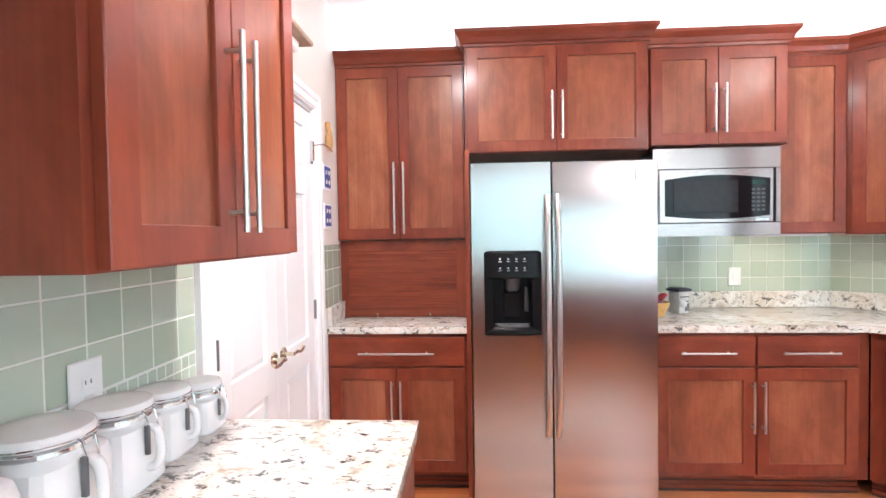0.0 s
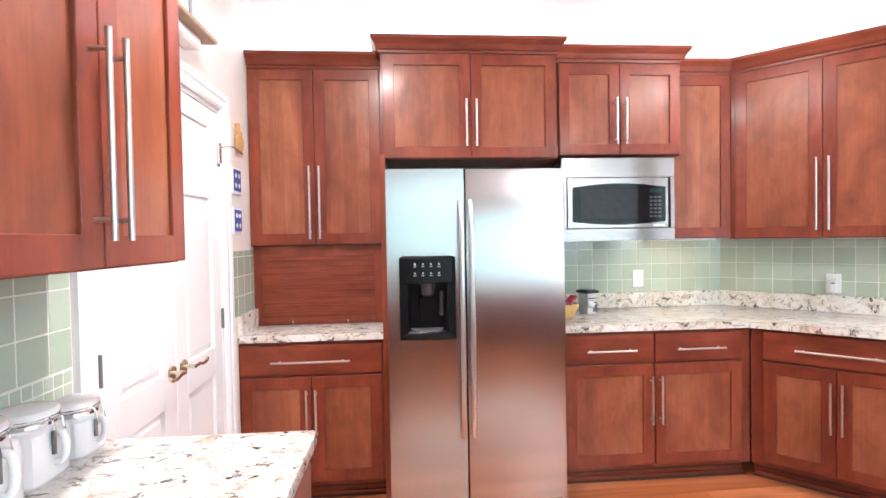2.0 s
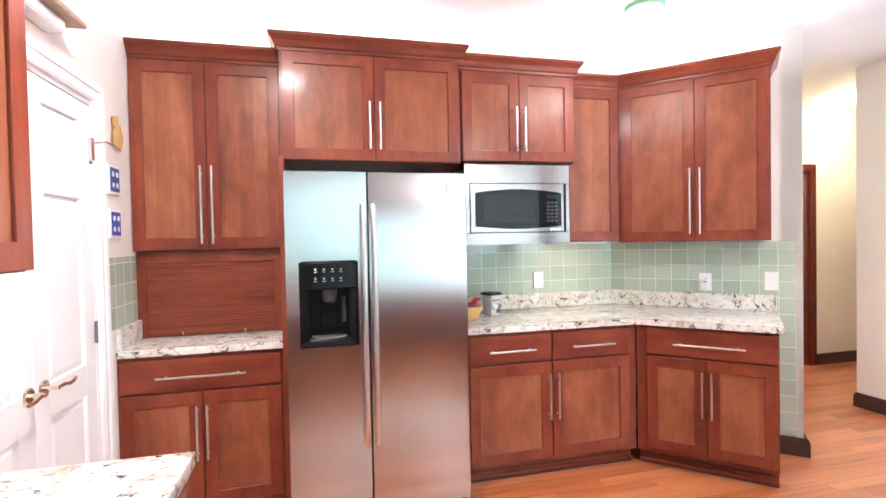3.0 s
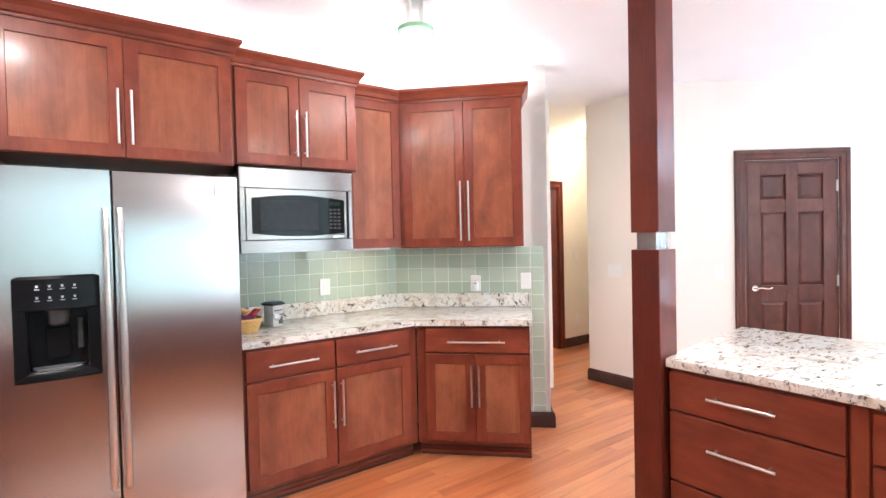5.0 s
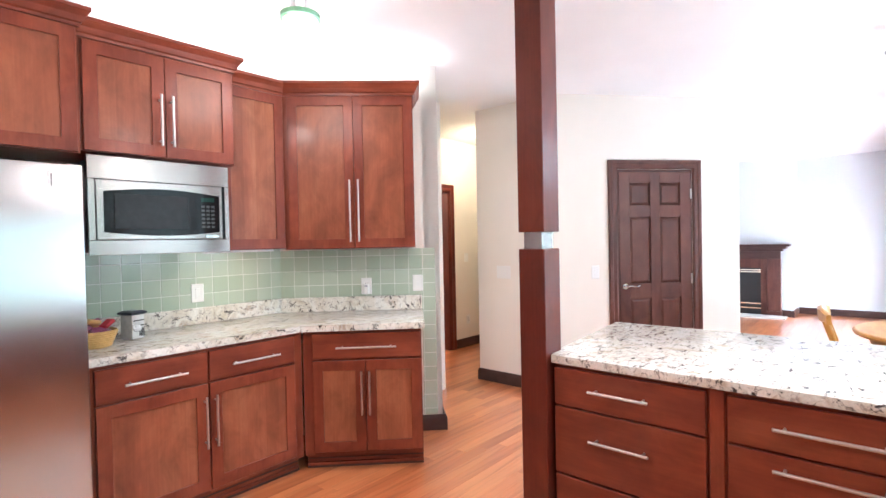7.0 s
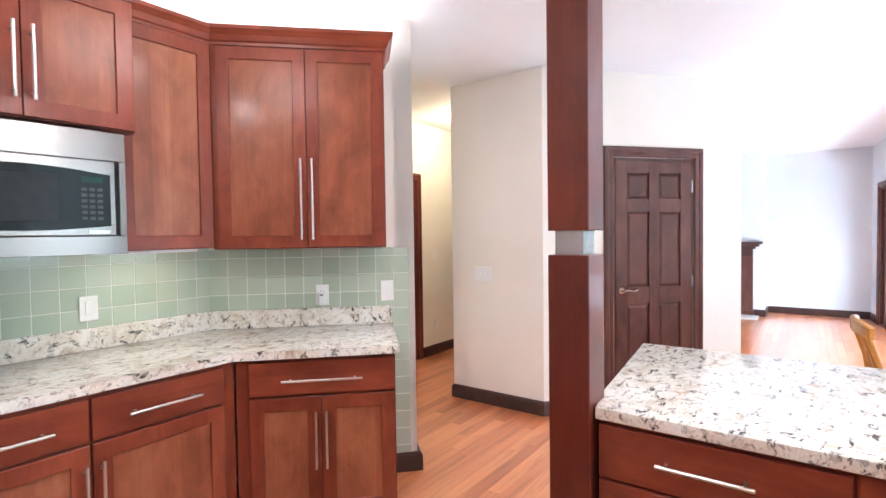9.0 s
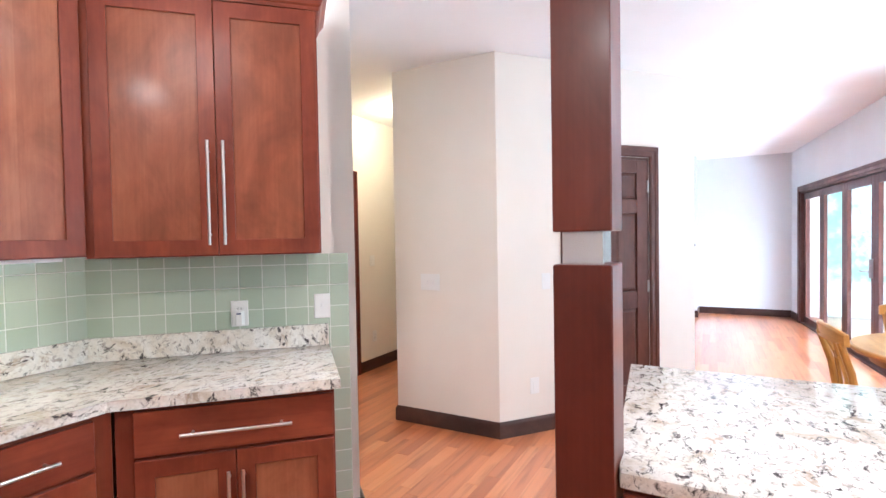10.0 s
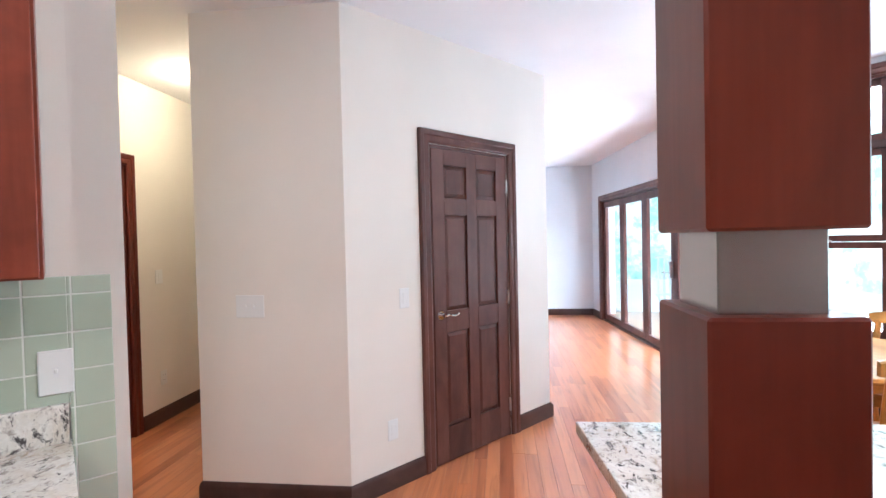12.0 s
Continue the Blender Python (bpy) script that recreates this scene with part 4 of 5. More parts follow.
deck = thing("deck", along(5.2, -7.5, 0), "pale wooden deck outside the patio doors", "deck")
for k in range(46):
    part("board", boxes((0.0, 14.0, 0.14 * k, 0.14 * k + 0.132, -0.15, -0.05)), DECK, deck)
rail = thing("deck_railing", along(13.5, -2.2, -90), "white deck railing with thin balusters", "railing")
part("top_rail", boxes((0, 3.0, -0.04, 0.04, 0.90, 0.96), bevel=0.006), DECK, rail)
part("bottom_rail", boxes((0, 3.0, -0.03, 0.03, 0.06, 0.11), bevel=0.006), DECK, rail)
for k in range(25):
    part("baluster", boxes((0.05 + k * 0.12, 0.09 + k * 0.12, -0.02, 0.02, -0.05, 0.91)), DECK, rail)
bw = thing("brick_pier", along(11.28, -0.84, 0), "outside brick pier beside the patio doors", "brick pier")
part("mortar", boxes((0.006, 0.23, 0.006, 0.209, -0.2, 2.9)), GROUT, bw)
for r in range(38):
    z = -0.19 + r * 0.078
    for y0, y1 in (((0.0, 0.105), (0.115, 0.215)) if r % 2 else ((0.0, 0.215),)):
        part("brick", boxes((0.0, 0.1, y0, y1, z, z + 0.066)), BRICK, bw)

# ---------------------------------------------------------------- fireplace
fp = thing("fireplace", along(10.56, 3.0, -90), "dark wooden fireplace surround with black firebox", "fireplace")
part("shelf", boxes((0.55, 2.0, -0.24, 0, 1.21, 1.25), bevel=0.006), DARKWOOD_H, fp)
part("frieze", boxes((0.66, 1.86, -0.12, 0, 1.0, 1.13), (0.63, 1.90, -0.16, 0, 1.13, 1.17), (0.59, 1.95, -0.20, 0, 1.17, 1.21), bevel=0.006), DARKWOOD_H, fp)
for x in (0.66, 1.66):
    part("pilaster", boxes((x, x + 0.2, -0.11, 0, 0.10, 1.0), (x - 0.01, x + 0.21, -0.125, 0, 0.0, 0.10), bevel=0.005), DARKWOOD, fp)
part("inner_slip", boxes((0.86, 1.0, -0.06, 0, 0.0, 1.0), (1.56, 1.66, -0.06, 0, 0.0, 1.0), (1.0, 1.56, -0.06, 0, 0.84, 1.0)), DARKWOOD, fp)
part("firebox", boxes((1.0, 1.56, -0.03, 0, 0.02, 0.84)), FIREBOX, fp)
for z in (0.79, 0.755, 0.20, 0.12):
    part("louvre", boxes((1.0, 1.56, -0.05, -0.03, z, z + 0.02)), BRASS, fp)
part("hearth", boxes((0.6, 1.95, -0.42, -0.12, 0.0, 0.03), bevel=0.005), paint("hearth_stone", (0.55, 0.53, 0.5), 0.5), fp)
tagged(link("chimney_breast", boxes((10.57, 11.14, 0.98, 3.0, 0.0, CEILING)), LIVING), "pale painted chimney breast in the living room", "wall", kind="structure")

# ---------------------------------------------------------------- dining set
table = thing("dining_table", along(4.93, -0.62, 0), "round honey oak pedestal dining table", "table")
part("tabletop", lathe(bmesh.new(), [(0.60, 0.712), (0.628, 0.718), (0.635, 0.732), (0.630, 0.745), (0.62, 0.75)], seg=64), HONEY, table)
part("apron", lathe(bmesh.new(), [(0.54, 0.655), (0.54, 0.712)], seg=48), HONEY, table)
part("pedestal", lathe(bmesh.new(), [(0.12, 0.10), (0.13, 0.16), (0.085, 0.22), (0.075, 0.35), (0.10, 0.48), (0.085, 0.56), (0.11, 0.655)], seg=28), HONEY_V, table)
for k in range(4):
    a = radians(45 + 90 * k)
    u = Vector((math.cos(a), math.sin(a), 0))
    part("foot", tube(bmesh.new(), [u * 0.05 + Vector((0, 0, 0.16)), u * 0.2 + Vector((0, 0, 0.13)), u * 0.36 + Vector((0, 0, 0.06)), u * 0.42 + Vector((0, 0, 0.032))], 0.032), HONEY, table)


def chair(m):
    """Oak chair facing -y of its own axes: legs, saddle seat, splat back with curved top rail."""
    c = thing("dining_chair", m, "honey oak dining chair with a pierced splat back", "chair", "chairs round the table")
    part("seat", prism(bmesh.new(), [(-0.19, 0.19), (0.19, 0.19), (0.225, 0.05), (0.23, -0.16), (0.19, -0.22), (-0.19, -0.22), (-0.23, -0.16), (-0.225, 0.05)], 0.425, 0.46, 0.010), HONEY, c)
    part("seat_rail", boxes((-0.19, 0.19, -0.19, -0.17, 0.37, 0.425), (-0.19, 0.19, 0.15, 0.17, 0.37, 0.425), (-0.21, -0.19, -0.17, 0.15, 0.37, 0.425), (0.19, 0.21, -0.17, 0.15, 0.37, 0.425)), HONEY, c)
    for x in (-0.19, 0.19):
        part("leg", rod(bmesh.new(), (x, -0.18, 0), (x * 0.97, -0.17, 0.43), 0.016, 0.023), HONEY_V, c)
        part("back_leg", tube(bmesh.new(), [(x * 1.02, 0.235, 0), (x, 0.185, 0.25), (x, 0.17, 0.45), (x * 1.02, 0.20, 0.65), (x * 1.08, 0.255, 0.83)], 0.0195), HONEY_V, c)
    bm = bmesh.new()
    rows = []
    for k in range(17):
        f_ = k / 16 * 2 - 1
        x = f_ * 0.245
        y = 0.285 - 0.05 * f_ * f_
        zt = 0.905 - 0.028 * abs(f_) ** 3
        zb = 0.812 + 0.012 * (1 - f_ * f_)
        rows.append([bm.verts.new(v) for v in ((x, y - 0.013, zb), (x, y + 0.013, zb), (x, y + 0.016, zt - 0.008), (x, y + 0.004, zt), (x, y - 0.010, zt))])
    for r, s in zip(rows, rows[1:]):
        for k in range(5):
            bm.faces.new((r[k], r[(k + 1) % 5], s[(k + 1) % 5], s[k]))
    bm.faces.new(rows[0][::-1])
    bm.faces.new(rows[-1])
    part("top_rail", bm, HONEY, c)
    bm = bmesh.new()
    for sgn in (-1, 1):
        tube(bm, [(sgn * 0.045, 0.175, 0.46), (sgn * 0.065, 0.19, 0.60), (sgn * 0.03, 0.215, 0.72), (sgn * 0.075, 0.255, 0.82)], 0.011)
    box(bm, -0.03, 0.03, 0.208, 0.224, 0.70, 0.745, 0.004)
    part("splat", bm, HONEY_V, c)
    return c


chair_a = chair(along(4.75, -0.10, 4))
for x, y, a in ((5.66, -0.58, -90), (4.36, -0.62, 88), (5.18, -1.15, 206)):
    copy_thing(chair_a, along(x, y, a))

# ---------------------------------------------------------------- tiled backsplashes
PITCH = 0.1052
tile_cache = {}


def tile_mesh(w, h):
    key = (round(w, 4), round(h, 4))
    if key not in tile_cache:
        bm = box(bmesh.new(), 0, w, -0.006, 0, 0, h, 0.0016)
        me = bpy.data.meshes.new("tile")
        bmesh.ops.recalc_face_normals(bm, faces=bm.faces)
        bm.to_mesh(me)
        bm.free()
        me.materials.append(TILE)
        tile_cache[key] = me
    return tile_cache[key]


def tiles(m, zones, label, x_first, z_line):
    """Grout bed with glass tiles on a grid. zones: (x0, x1, z0, z1); grid lines pass x_first and z_line."""
    t = thing("tile_backsplash", m, label, "backsplash")
    for x0, x1, z0, z1 in zones:
        part("grout", boxes((x0, x1, -0.0054, -0.0005, z0, z1)), GROUT, t)
        gx = x_first - math.ceil((x_first - x0) / PITCH) * PITCH
        while gx < x1 - 0.004:
            gz = z_line - math.ceil((z_line - z0) / PITCH) * PITCH
            while gz < z1 - 0.004:
                a, b, lo, hi = max(gx + 0.0016, x0), min(gx + PITCH - 0.0016, x1), max(gz + 0.0016, z0), min(gz + PITCH - 0.0016, z1)
                if b - a > 0.006 and hi - lo > 0.006:
                    o = new("tile", tile_mesh(b - a, hi - lo))
                    o.parent = t
                    o.location = (a, -0.0004, lo)
                gz += PITCH
            gx += PITCH
    return t


tiles(along(0.93, 3.18, 0), ((0.0, CORNER[0] - 0.93, 1.022, 1.392),), "sage green glass tile backsplash behind the counter", 0.02, 1.112)
S0 = (CORNER[0] - CORNER[1]) * C45
tiles(along(*CORNER, -45), ((0.0, 0.41 - S0, 1.022, 1.372), (0.41 - S0, 0.513 - S0, 0.118, 1.372)), "sage green glass tile backsplash on the diagonal wall", 0.42 - S0, 1.112)
tiles(along(-0.80, -1.35, 90), ((1.0, 2.585, 1.095, 1.39),), "sage green glass tile backsplash above the canisters", 2.078 + 0.003, 1.20)
tiles(along(-0.80, 2.455, 90), ((0.0, 0.37, 1.024, 1.37),), "sage green glass tile on the side wall", 0.09, 1.128)
mos = thing("mosaic_band", along(-0.80, -1.35, 90), "small green mosaic tile band above the counter", "backsplash")
part("grout", boxes((1.7, 2.585, -0.0054, -0.0005, 0.985, 1.094)), GROUT, mos)
for r in range(3):
    for c in range(25):
        o = new("tile", tile_mesh(0.0318, 0.0318))
        o.parent = mos
        o.location = (1.708 + c * 0.0351, -0.0004, 0.988 + r * 0.0351)

# ---------------------------------------------------------------- switches and sockets


def plate(m, name, label, w, h, z, kind):
    t = thing(name, m, label, name.replace("_", " "))
    part("cover", boxes((-w / 2, w / 2, -0.007, -0.001, z - h / 2, z + h / 2), bevel=0.003), PLASTIC, t)
    n_ = max(1, round(w / 0.055) - (1 if w > 0.1 else 0)) if w > 0.1 else 1
    for k in range(n_):
        x = (k - (n_ - 1) / 2) * 0.046
        if kind == "socket":
            for dz in (-0.02, 0.02):
                f_ = part("socket_face", boxes((x - 0.016, x + 0.016, -0.0095, -0.0072, z + dz - 0.014, z + dz + 0.014), bevel=0.004), PLASTIC, t)
                part("slot", boxes((x - 0.008, x - 0.006, -0.0102, -0.0094, z + dz - 0.002, z + dz + 0.007), (x + 0.006, x + 0.008, -0.0102, -0.0094, z + dz - 0.002, z + dz + 0.007)), BLACK, f_)
        elif kind == "rocker":
            part("rocker", boxes((x - 0.015, x + 0.015, -0.010, -0.0072, z - 0.032, z + 0.032), bevel=0.002), PLASTIC, t)
        else:
            s_ = part("slot", boxes((x - 0.006, x + 0.006, -0.009, -0.0072, z - 0.013, z + 0.013)), CERAMIC, t)
            part("toggle", boxes((x - 0.004, x + 0.004, -0.018, -0.008, z - 0.001, z + 0.010), bevel=0.0015), PLASTIC, s_)
    return t


plate(along(1.69, 3.172, 0), "wall_socket", "white wall plate on the green tiles", 0.078, 0.118, 1.118, "rocker")
p = diag(0.0, DIAG - 0.011)
plate(along(*p, -45), "wall_socket", "white socket with a plug-in air freshener", 0.078, 0.122, 1.098, "socket")
fr = thing("air_freshener", along(p[0] - 0.012 * C45, p[1] - 0.012 * C45, -45), "small white plug-in air freshener on a socket", "air freshener")
part("housing", prism(bmesh.new(), [(-0.018, 0.0), (-0.024, -0.018), (-0.012, -0.032), (0.012, -0.032), (0.024, -0.018), (0.018, 0.0)], 1.045, 1.115, 0.004), PLASTIC, fr)
part("vent", boxes((-0.010, 0.010, -0.035, -0.031, 1.098, 1.106), bevel=0.001), plain("vent_grey_blue", (0.10, 0.12, 0.20), 0.4), fr)
plate(along(*diag(0.381, DIAG - 0.011), -45), "light_switch", "white toggle switch plate on the green tiles", 0.078, 0.122, 1.113, "toggle")
plate(along(-0.792, 0.822, 90), "wall_socket", "large white double socket on the green tiles", 0.090, 0.135, 1.105, "socket")
plate(along(4.385, 2.635, -90), "light_switch", "white triple switch plate on the beige wall", 0.165, 0.125, 1.103, "toggle")
plate(along(*pantry(0.398), ang), "light_switch", "white switch plate beside the dark door", 0.075, 0.12, 1.105, "rocker")
plate(along(*pantry(0.29), ang), "wall_socket", "white socket low on the cream wall", 0.075, 0.12, 0.345, "rocker")
plate(along(5.555, 4.05, 0), "thermostat", "small white thermostat on the hall wall", 0.085, 0.115, 1.195, "rocker")
plate(along(5.575, 4.05, 0), "wall_socket", "white socket low on the hall wall", 0.075, 0.12, 0.36, "socket")
plate(along(SLIDE[1][0] - sd.x * 0.22, SLIDE[1][1] - sd.y * 0.22, sa), "light_switch", "pale switch plate beside the patio doors", 0.08, 0.12, 1.12, "rocker")

# ---------------------------------------------------------------- canisters


def canister(x, y, w, h):
    c = thing("canister", pose(x, y, 0.9203), "square white ceramic canister with clamp lid", "canister", "canisters on the counter")
    hb = h - 0.042
    bm = bmesh.new()
    seg, rings = 32, []
    for z, s, e in ((0.0, 0.94, 5.0), (0.006, 1.0, 5.0), (hb * 0.8, 1.0, 5.0), (hb * 0.93, 0.97, 4.0), (hb, 0.88, 2.3), (hb + 0.006, 0.86, 2.0)):
        ring = []
        for k in range(seg):
            a = 6.28319 * k / seg
            ca, sa_ = math.cos(a), math.sin(a)
            r = (abs(ca) ** e + abs(sa_) ** e) ** (-1 / e) * w / 2 * s
            ring.append(bm.verts.new((r * ca * 0.94, r * sa_, z)))
        rings.append(ring)
    for a, b in zip(rings, rings[1:]):
        for k in range(seg):
            bm.faces.new((a[k], a[(k + 1) % seg], b[(k + 1) % seg], b[k]))
    bm.faces.new(rings[0][::-1])
    bm.faces.new(rings[-1])
    part("jar", bm, CERAMIC, c)
    r = w * 0.455
    part("collar", lathe(bmesh.new(), [(r * 0.96, hb + 0.004), (r, hb + 0.006), (r, hb + 0.014), (r * 0.96, hb + 0.016)], seg=32), CHROME, c, "thin steel collar")
    lid = part("lid", lathe(bmesh.new(), [(r * 0.97, hb + 0.017), (r * 1.04, hb + 0.020), (r * 1.05, hb + 0.030), (r * 1.0, hb + 0.037), (r * 0.85, hb + 0.0405), (r * 0.3, hb + 0.042)], seg=36), CERAMIC, c, "round white ceramic lid")
    part("wire", lathe(bmesh.new(), [(r * 1.06, hb + 0.022), (r * 1.075, hb + 0.0235), (r * 1.06, hb + 0.025)], seg=36), CHROME, lid)
    part("wire", lathe(bmesh.new(), [(r * 1.03, hb + 0.0135), (r * 1.045, hb + 0.015), (r * 1.03, hb + 0.0165)], seg=36), CHROME, lid)
    a = w * 0.465
    k = w / 0.16
    grip = [(a - 0.006, 0, hb * 0.90), (a + 0.014 * k, 0, hb * 0.91), (a + 0.025 * k, 0, hb * 0.84), (a + 0.029 * k, 0, hb * 0.62), (a + 0.027 * k, 0, hb * 0.44), (a + 0.016 * k, 0, hb * 0.31), (a - 0.006, 0, hb * 0.30)]
    grip = [Vector(g) for g in grip]
    grip = [(p + q) / 2 if h else p * 0.75 + (grip[max(j - 1, 0)] + q) * 0.125 for j, (p, q) in enumerate(zip(grip, grip[1:])) for h in (0, 1)] + [grip[-1]]
    part("grip", tube(bmesh.new(), grip, 0.0095 * k, 20), CERAMIC, c, "white ceramic loop handle")
    part("clasp", tube(bmesh.new(), [(a - 0.008, -0.015, hb + 0.028), (a + 0.006, -0.015, hb + 0.016), (a + 0.012, -0.013, hb - 0.012), (a + 0.010, -0.013, hb - 0.020), (a + 0.012, 0.013, hb - 0.012), (a + 0.006, 0.015, hb + 0.016), (a - 0.008, 0.015, hb + 0.028)], 0.0022, 8), CHROME, c, "bent steel clamp")
    part("clasp_lever", prism(bmesh.new(), [(a + 0.004, -0.018), (a + 0.014 * k, -0.019), (a + 0.016 * k, -0.013), (a + 0.005, -0.012)], hb - 0.070 * k, hb - 0.006, 0.0015), GREY, c, "dark steel clamp lever")
    return c


for x, y, w, h in ((-0.712, 1.108, 0.110, 0.130), (-0.722, 0.968, 0.128, 0.155), (-0.715, 0.805, 0.145, 0.178), (-0.700, 0.620, 0.160, 0.200), (-0.69, 0.425, 0.170, 0.222)):
    canister(x, y, w, h)

# ---------------------------------------------------------------- wall decoration by the closet doors
sh = thing("wall_shelf", along(-0.80, 1.62, 90), "small pale wooden shelf above the closet doors", "shelf")
part("board", boxes((-0.3, 0.44, -0.11, 0, 2.262, 2.282), bevel=0.004), plain("weathered_wood", (0.40, 0.29, 0.20), 0.6), sh)
part("bracket", boxes((-0.28, 0.37, -0.07, 0, 2.21, 2.261), bevel=0.01), WHITE, sh)
pf = thing("picture_frame", along(-0.80, 1.62, 90), "grey framed picture standing on the shelf", "picture frame")
part("frame", boxes((0.12, 0.14, -0.05, -0.03, 2.283, 2.50), (0.32, 0.34, -0.05, -0.03, 2.283, 2.50), (0.14, 0.32, -0.05, -0.03, 2.283, 2.30), (0.14, 0.32, -0.05, -0.03, 2.48, 2.50)), plain("frame_grey", (0.25, 0.27, 0.30), 0.4), pf)
part("print", boxes((0.14, 0.32, -0.042, -0.034, 2.30, 2.48)), CREAM, pf)
for z in (1.74, 1.53):
    q = thing("blue_wall_tile", along(-0.80, 2.545, 90), "small square blue and white print in a white frame", "wall art", "blue prints")
    part("frame", boxes((-0.068, 0.068, -0.016, -0.001, z - 0.072, z + 0.072), bevel=0.004), WHITE, q)
    part("print", boxes((-0.052, 0.052, -0.019, -0.0165, z - 0.056, z + 0.056)), BLUE, q)
    for dx in (-0.024, 0.024):
        for dz in (-0.026, 0.026):
            part("motif", lathe(bmesh.new(), [(0.013, 0), (0.012, 0.002)], (0, 0, 0), 10), PLASTIC, q).matrix_local = pose(dx, -0.019, z + dz, 90, 0, 0)
hk = thing("wall_hook", along(-0.80, 2.345, 90), "small steel hook plate on a rod", "hook")
part("plate", boxes((-0.038, 0.030, -0.014, 0, 1.795, 1.90), bevel=0.004), CHROME, hk)
part("rod", tube(bmesh.new(), [(0.0, -0.012, 1.88), (0.02, -0.05, 1.888), (0.10, -0.055, 1.885), (0.22, -0.04, 1.883)], 0.004), CHROME, hk)
orn = thing("wall_ornament", along(-0.80, 2.60, 90), "gilt wooden fruit ornament on the white wall", "ornament")
bm = lathe(bmesh.new(), [(0.010, -0.062), (0.034, -0.050), (0.055, -0.018), (0.057, 0.008), (0.040, 0.034), (0.012, 0.044)], (0, -0.02, 1.952), 18)
for v in bm.verts:
    v.co.y = -0.001 + (v.co.y + 0.02) * 0.28 - 0.016
part("body", bm, GOLD, orn)
part("stalk", tube(bmesh.new(), [(0.0, -0.016, 1.988), (-0.018, -0.016, 2.012), (-0.030, -0.016, 2.046)], 0.013, 8), GOLD, orn)
part("leaf", boxes((-0.006, 0.046, -0.02, -0.012, 1.990, 2.014), bevel=0.006), GOLD, orn)

# ---------------------------------------------------------------- things on the corner counter
jar = thing("storage_jar", pose(1.25, 2.955, 0.9203, 0, 0, 24), "square white pottery jar with a teapot relief and navy lid", "jar")
GLAZE = plain("jar_glaze", (0.70, 0.70, 0.69), 0.2)
NAVY = plain("jar_lid", (0.022, 0.022, 0.045), 0.3)
bm = bmesh.new()
box(bm, -0.039, 0.039, -0.046, 0.040, 0.0, 0.132, 0.008, 2)
part("body", bm, GLAZE, jar)
bm = bmesh.new()
lo = [(-0.046, -0.053), (0.046, -0.053), (0.046, 0.047), (-0.046, 0.047)]
rings = [[bm.verts.new((x * q, y * q, z)) for x, y in lo] for q, z in ((0.9, 0.1325), (1.04, 0.137), (1.04, 0.146), (0.70, 0.154))]
for r, q in zip(rings, rings[1:]):
    for k in range(4):
        bm.faces.new((r[k], r[(k + 1) % 4], q[(k + 1) % 4], q[k]))
bm.faces.new(rings[0][::-1])
bm.faces.new(rings[-1])
part("lid", bm, NAVY, jar, "navy blue square lid")
bm = lathe(bmesh.new(), [(0.006, 0.0), (0.020, 0.006), (0.024, 0.020), (0.018, 0.036), (0.006, 0.042)], (-0.012, -0.047, 0.040), 14)
tube(bm, [(-0.028, -0.050, 0.055), (-0.040, -0.056, 0.066), (-0.045, -0.060, 0.086)], 0.006, 8)
part("teapot_relief", bm, CERAMIC, jar, "white moulded teapot")
part("print_band", boxes((-0.032, 0.034, -0.0475, -0.0462, 0.098, 0.104), (0.010, 0.034, -0.0475, -0.0462, 0.070, 0.076)), PADGREY, jar)
for k in range(4):
    x = 0.004 + k * 0.0085
    part("stripe", boxes((x, x + 0.005, -0.0475, -0.0462, 0.014, 0.060)), PADGREY, jar)
bk = thing("basket", pose(1.050, 2.84, 0.9203), "small yellow wicker basket of wrapped sweets", "basket")
part("weave", lathe(bmesh.new(), [(0.060, 0.0), (0.066, 0.004), (0.078, 0.03), (0.090, 0.06), (0.098, 0.082), (0.094, 0.086), (0.084, 0.068), (0.055, 0.012)], seg=30), WICKER, bk)
for k in range(7):
    z = 0.008 + k * 0.0112
    part("strand", tube(bmesh.new(), [((0.0675 + 0.0046 * k + (0.0018 if (j + k) % 2 else -0.0012)) * math.cos(6.28319 * j / 36), (0.0675 + 0.0046 * k + (0.0018 if (j + k) % 2 else -0.0012)) * math.sin(6.28319 * j / 36), z) for j in range(37)], 0.0042, 6), WICKER, bk)
PLUM = plain("plum_wrap", (0.16, 0.028, 0.085), 0.28)
random.seed(5)
for k in range(8):
    a = k * 2.4
    q = 0.030 + 0.012 * (k % 3)
    sw = thing("wrapped_sweet", pose(1.050 + q * math.cos(a), 2.84 + q * math.sin(a), 0.993 + 0.0085 * k, random.uniform(-25, 25), random.uniform(-25, 25), random.uniform(0, 180)), "small packet in shiny plum and red wrap", "sweet", "sweets in the basket")
    part("packet", boxes((-0.038, 0.038, -0.024, 0.024, -0.010, 0.010), bevel=0.008), (PLUM, RED, PLUM, GOLD)[k % 4], sw)

ucl = thing("under_cabinet_light", pose(1.86, 2.92, 0), "slim warm strip light under the corner cabinet", "strip light")
part("housing", boxes((-0.22, 0.22, -0.025, 0.025, 1.376, 1.3915), bevel=0.002), WHITE, ucl)

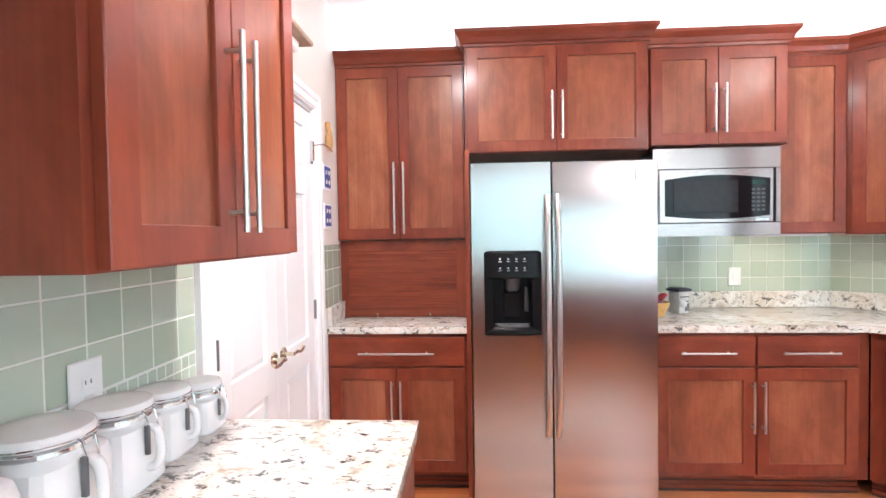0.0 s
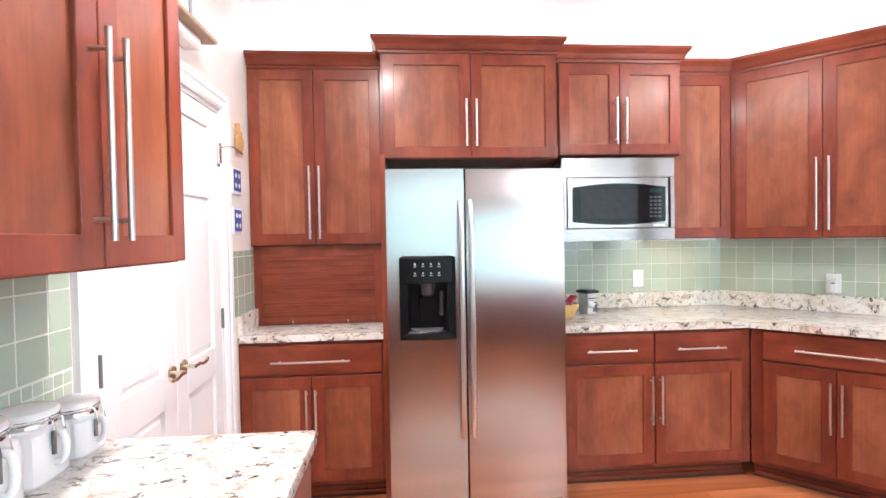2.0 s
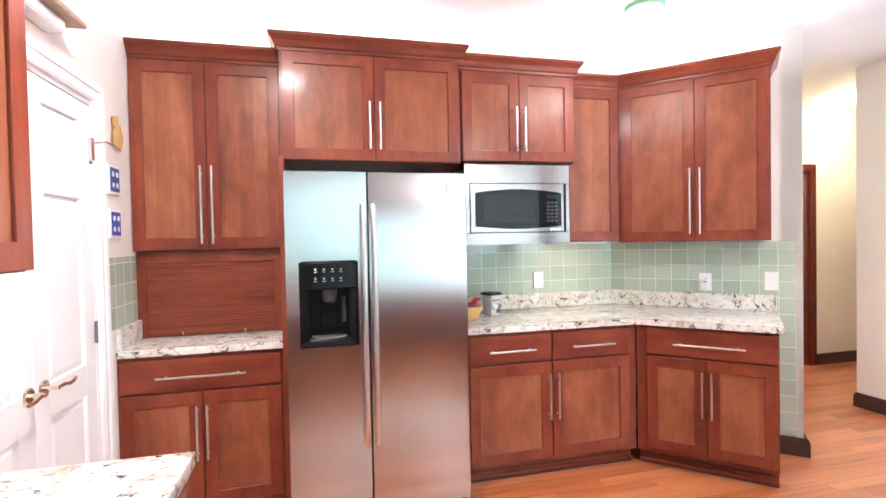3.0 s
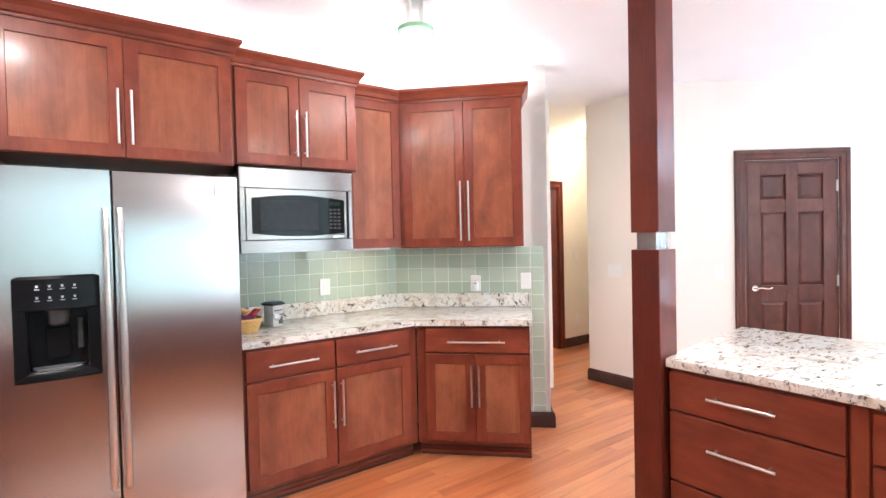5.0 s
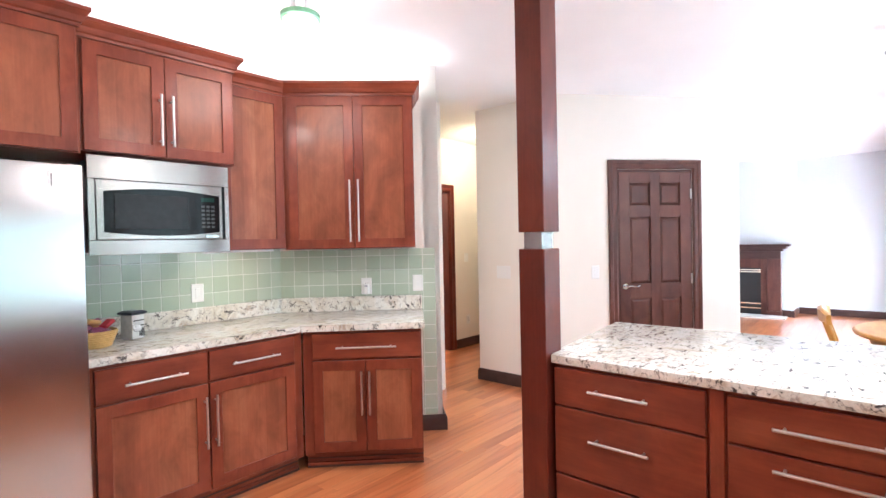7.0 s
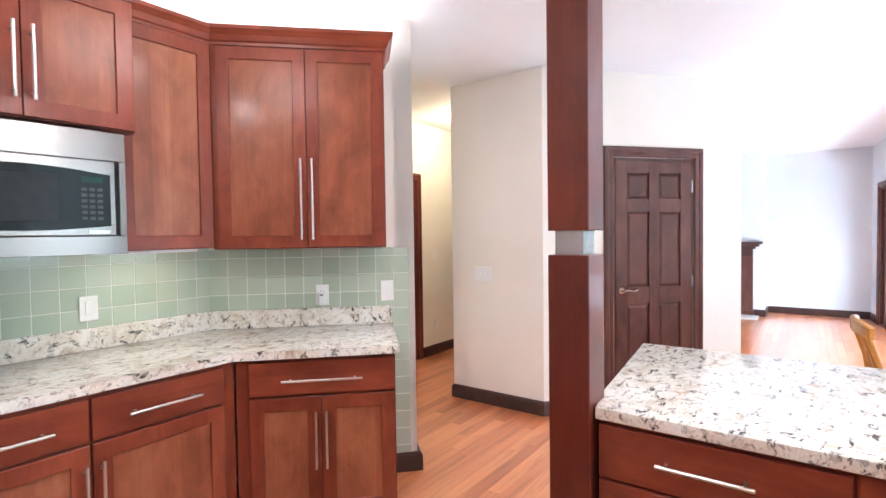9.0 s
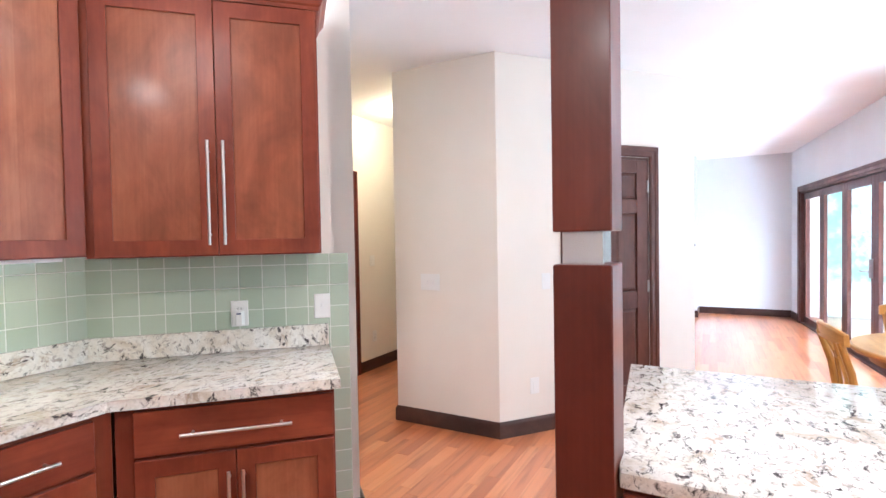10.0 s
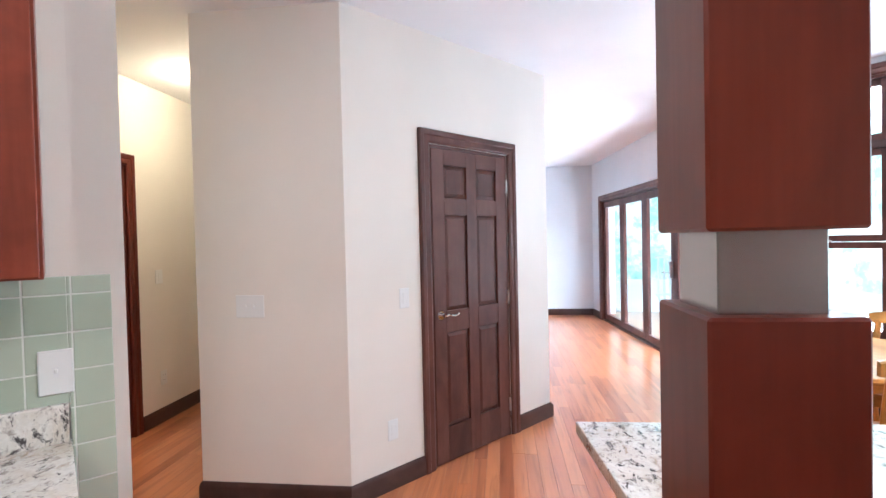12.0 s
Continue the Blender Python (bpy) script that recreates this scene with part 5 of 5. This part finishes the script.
# ---------------------------------------------------------------- ceiling lights
lamp = thing("ceiling_light", pose(1.79, 2.07, 0), "cream and green glass ceiling light", "ceiling light")
part("base", lathe(bmesh.new(), [(0.05, 2.722), (0.06, 2.724), (0.06, 2.733)], seg=24), WHITE, lamp)
part("bowl", lathe(bmesh.new(), [(0.02, 2.495), (0.055, 2.498), (0.075, 2.52), (0.088, 2.56)], seg=32), CREAMGLASS, lamp, "cream glass bowl")
part("rim", lathe(bmesh.new(), [(0.089, 2.561), (0.098, 2.565), (0.098, 2.588), (0.09, 2.592)], seg=32), GREENGLASS, lamp, "green glass rim")
part("foot_ring", lathe(bmesh.new(), [(0.05, 2.4915), (0.056, 2.493), (0.055, 2.497)], seg=28), GREENGLASS, lamp)
for k in range(4):
    a = radians(20 + 90 * k)
    part("rod", rod(bmesh.new(), (0.05 * math.cos(a), 0.05 * math.sin(a), 2.58), (0.05 * math.cos(a), 0.05 * math.sin(a), 2.725), 0.009), WHITE, lamp)


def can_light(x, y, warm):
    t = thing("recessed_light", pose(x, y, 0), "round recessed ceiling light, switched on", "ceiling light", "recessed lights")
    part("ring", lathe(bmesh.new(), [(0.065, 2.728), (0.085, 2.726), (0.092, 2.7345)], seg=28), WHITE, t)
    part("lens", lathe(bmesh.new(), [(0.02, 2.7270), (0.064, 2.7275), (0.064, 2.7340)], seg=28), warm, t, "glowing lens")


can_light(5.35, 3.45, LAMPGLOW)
# unseen fittings for the added fill lamps
for x, y in FILL_CANS:
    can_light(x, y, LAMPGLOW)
trk = thing("spot_fixture", pose(4.79, -0.36, -0.05, 0, 0, -52), "brushed steel ceiling fixture with small adjustable spots", "ceiling light")
bm = bmesh.new()
prism(bm, [(0.20 * math.cos(6.28319 * k / 24), 0.055 * math.sin(6.28319 * k / 24)) for k in range(24)], 2.660, 2.690, 0.006)
rod(bm, (0, 0, 2.688), (0, 0, 2.784), 0.05, seg=20)
part("canopy", bm, NICKEL, trk)
for x, dx, dz in ((-0.16, -0.05, -0.012), (0.03, 0.015, -0.035), (0.16, 0.03, -0.040)):
    e = Vector((x + dx * 0.5, 0.0, 2.66 + dz))
    part("arm", tube(bmesh.new(), [(x, 0, 2.664), (x + dx * 0.2, 0, 2.652 + dz * 0.5), e], 0.006), NICKEL, trk)
    part("spot", rod(bmesh.new(), e + Vector((0, 0, 0.012)), e + Vector((dx, -0.012, -0.036)), 0.014, 0.021, 18), NICKEL, trk)

# ---------------------------------------------------------------- on the table and window
nap = thing("napkin_holder", pose(4.98, -0.50, 0.7503, 0, 0, 25), "small white napkin holder on the table", "napkin holder")
part("base", boxes((-0.06, 0.06, -0.04, 0.04, 0, 0.012), bevel=0.003), PLASTIC, nap)
for y in (-0.036, 0.030):
    part("side", boxes((-0.06, 0.06, y, y + 0.006, 0.012, 0.07), bevel=0.002), PLASTIC, nap)
part("napkins", boxes((-0.055, 0.055, -0.028, 0.028, 0.012, 0.062), bevel=0.004), CREAM, nap)
orn = thing("window_ornament", along(NOOK[0][0] + nd.x * 0.55, NOOK[0][1] + nd.y * 0.55, na), "small wire diamond hanging in the window", "ornament")
bm = bmesh.new()
tube(bm, [(0.0, 0.02, 2.0), (-0.03, 0.02, 1.96), (0.0, 0.02, 1.92), (0.03, 0.02, 1.96), (0.0, 0.02, 2.0)], 0.003, 6)
tube(bm, [(0.0, 0.02, 2.0), (0.0, 0.02, 2.055)], 0.0015, 6)
tube(bm, [(-0.03, 0.02, 1.96), (0.03, 0.02, 1.96)], 0.003, 6)
part("wire", bm, GREY, orn)

# ---------------------------------------------------------------- floor boards
BW, BG = 0.083, 0.0008


def board_mesh(length, cache={}):
    key = round(length, 2)
    if key not in cache:
        bm = box(bmesh.new(), 0, key - BG, 0, BW - BG, -0.012, 0.0, 0.0006)
        me = bpy.data.meshes.new("plank")
        bmesh.ops.recalc_face_normals(bm, faces=bm.faces)
        bm.to_mesh(me)
        bm.free()
        me.materials.append(FLOOR)
        cache[key] = me
    return cache[key]


random.seed(11)
rest_v, rest_f, near = [], [], 0
y = -2.2
row = 0
while y < 5.9:
    x = -0.8 + random.uniform(-1.2, 0)
    while x < 11.2:
        ln = random.choice((0.6, 0.8, 1.0, 1.2, 1.5, 1.8))
        ln0, x0 = ln, x
        if x < -0.8:
            ln, x = round(x + ln + 0.8, 2), -0.8
        ln = min(ln, 11.2 - x)
        if ln > 0.02:
            if 0.9 < x < 4.9 and 0.6 < y < 2.75 and near < 300:
                o = new("plank", board_mesh(ln))
                o.parent = subfloor
                o.location = (x, y, 0.0)
                near += 1
            else:
                n0 = len(rest_v)
                x1, y1 = x + ln - BG, y + BW - BG
                rest_v += [(x, y, -0.006), (x1, y, -0.006), (x1, y1, -0.006), (x, y1, -0.006), (x, y, 0), (x1, y, 0), (x1, y1, 0), (x, y1, 0)]
                rest_f += [[n0 + i for i in q] for q in ((4, 5, 6, 7), (0, 1, 5, 4), (1, 2, 6, 5), (2, 3, 7, 6), (3, 0, 4, 7))]
        x = x0 + ln0
    y += BW
me = bpy.data.meshes.new("planks")
me.from_pydata(rest_v, [], rest_f)
me.materials.append(FLOOR)
o = new("planks", me)
o.parent = subfloor
o["kind"] = "stuff"
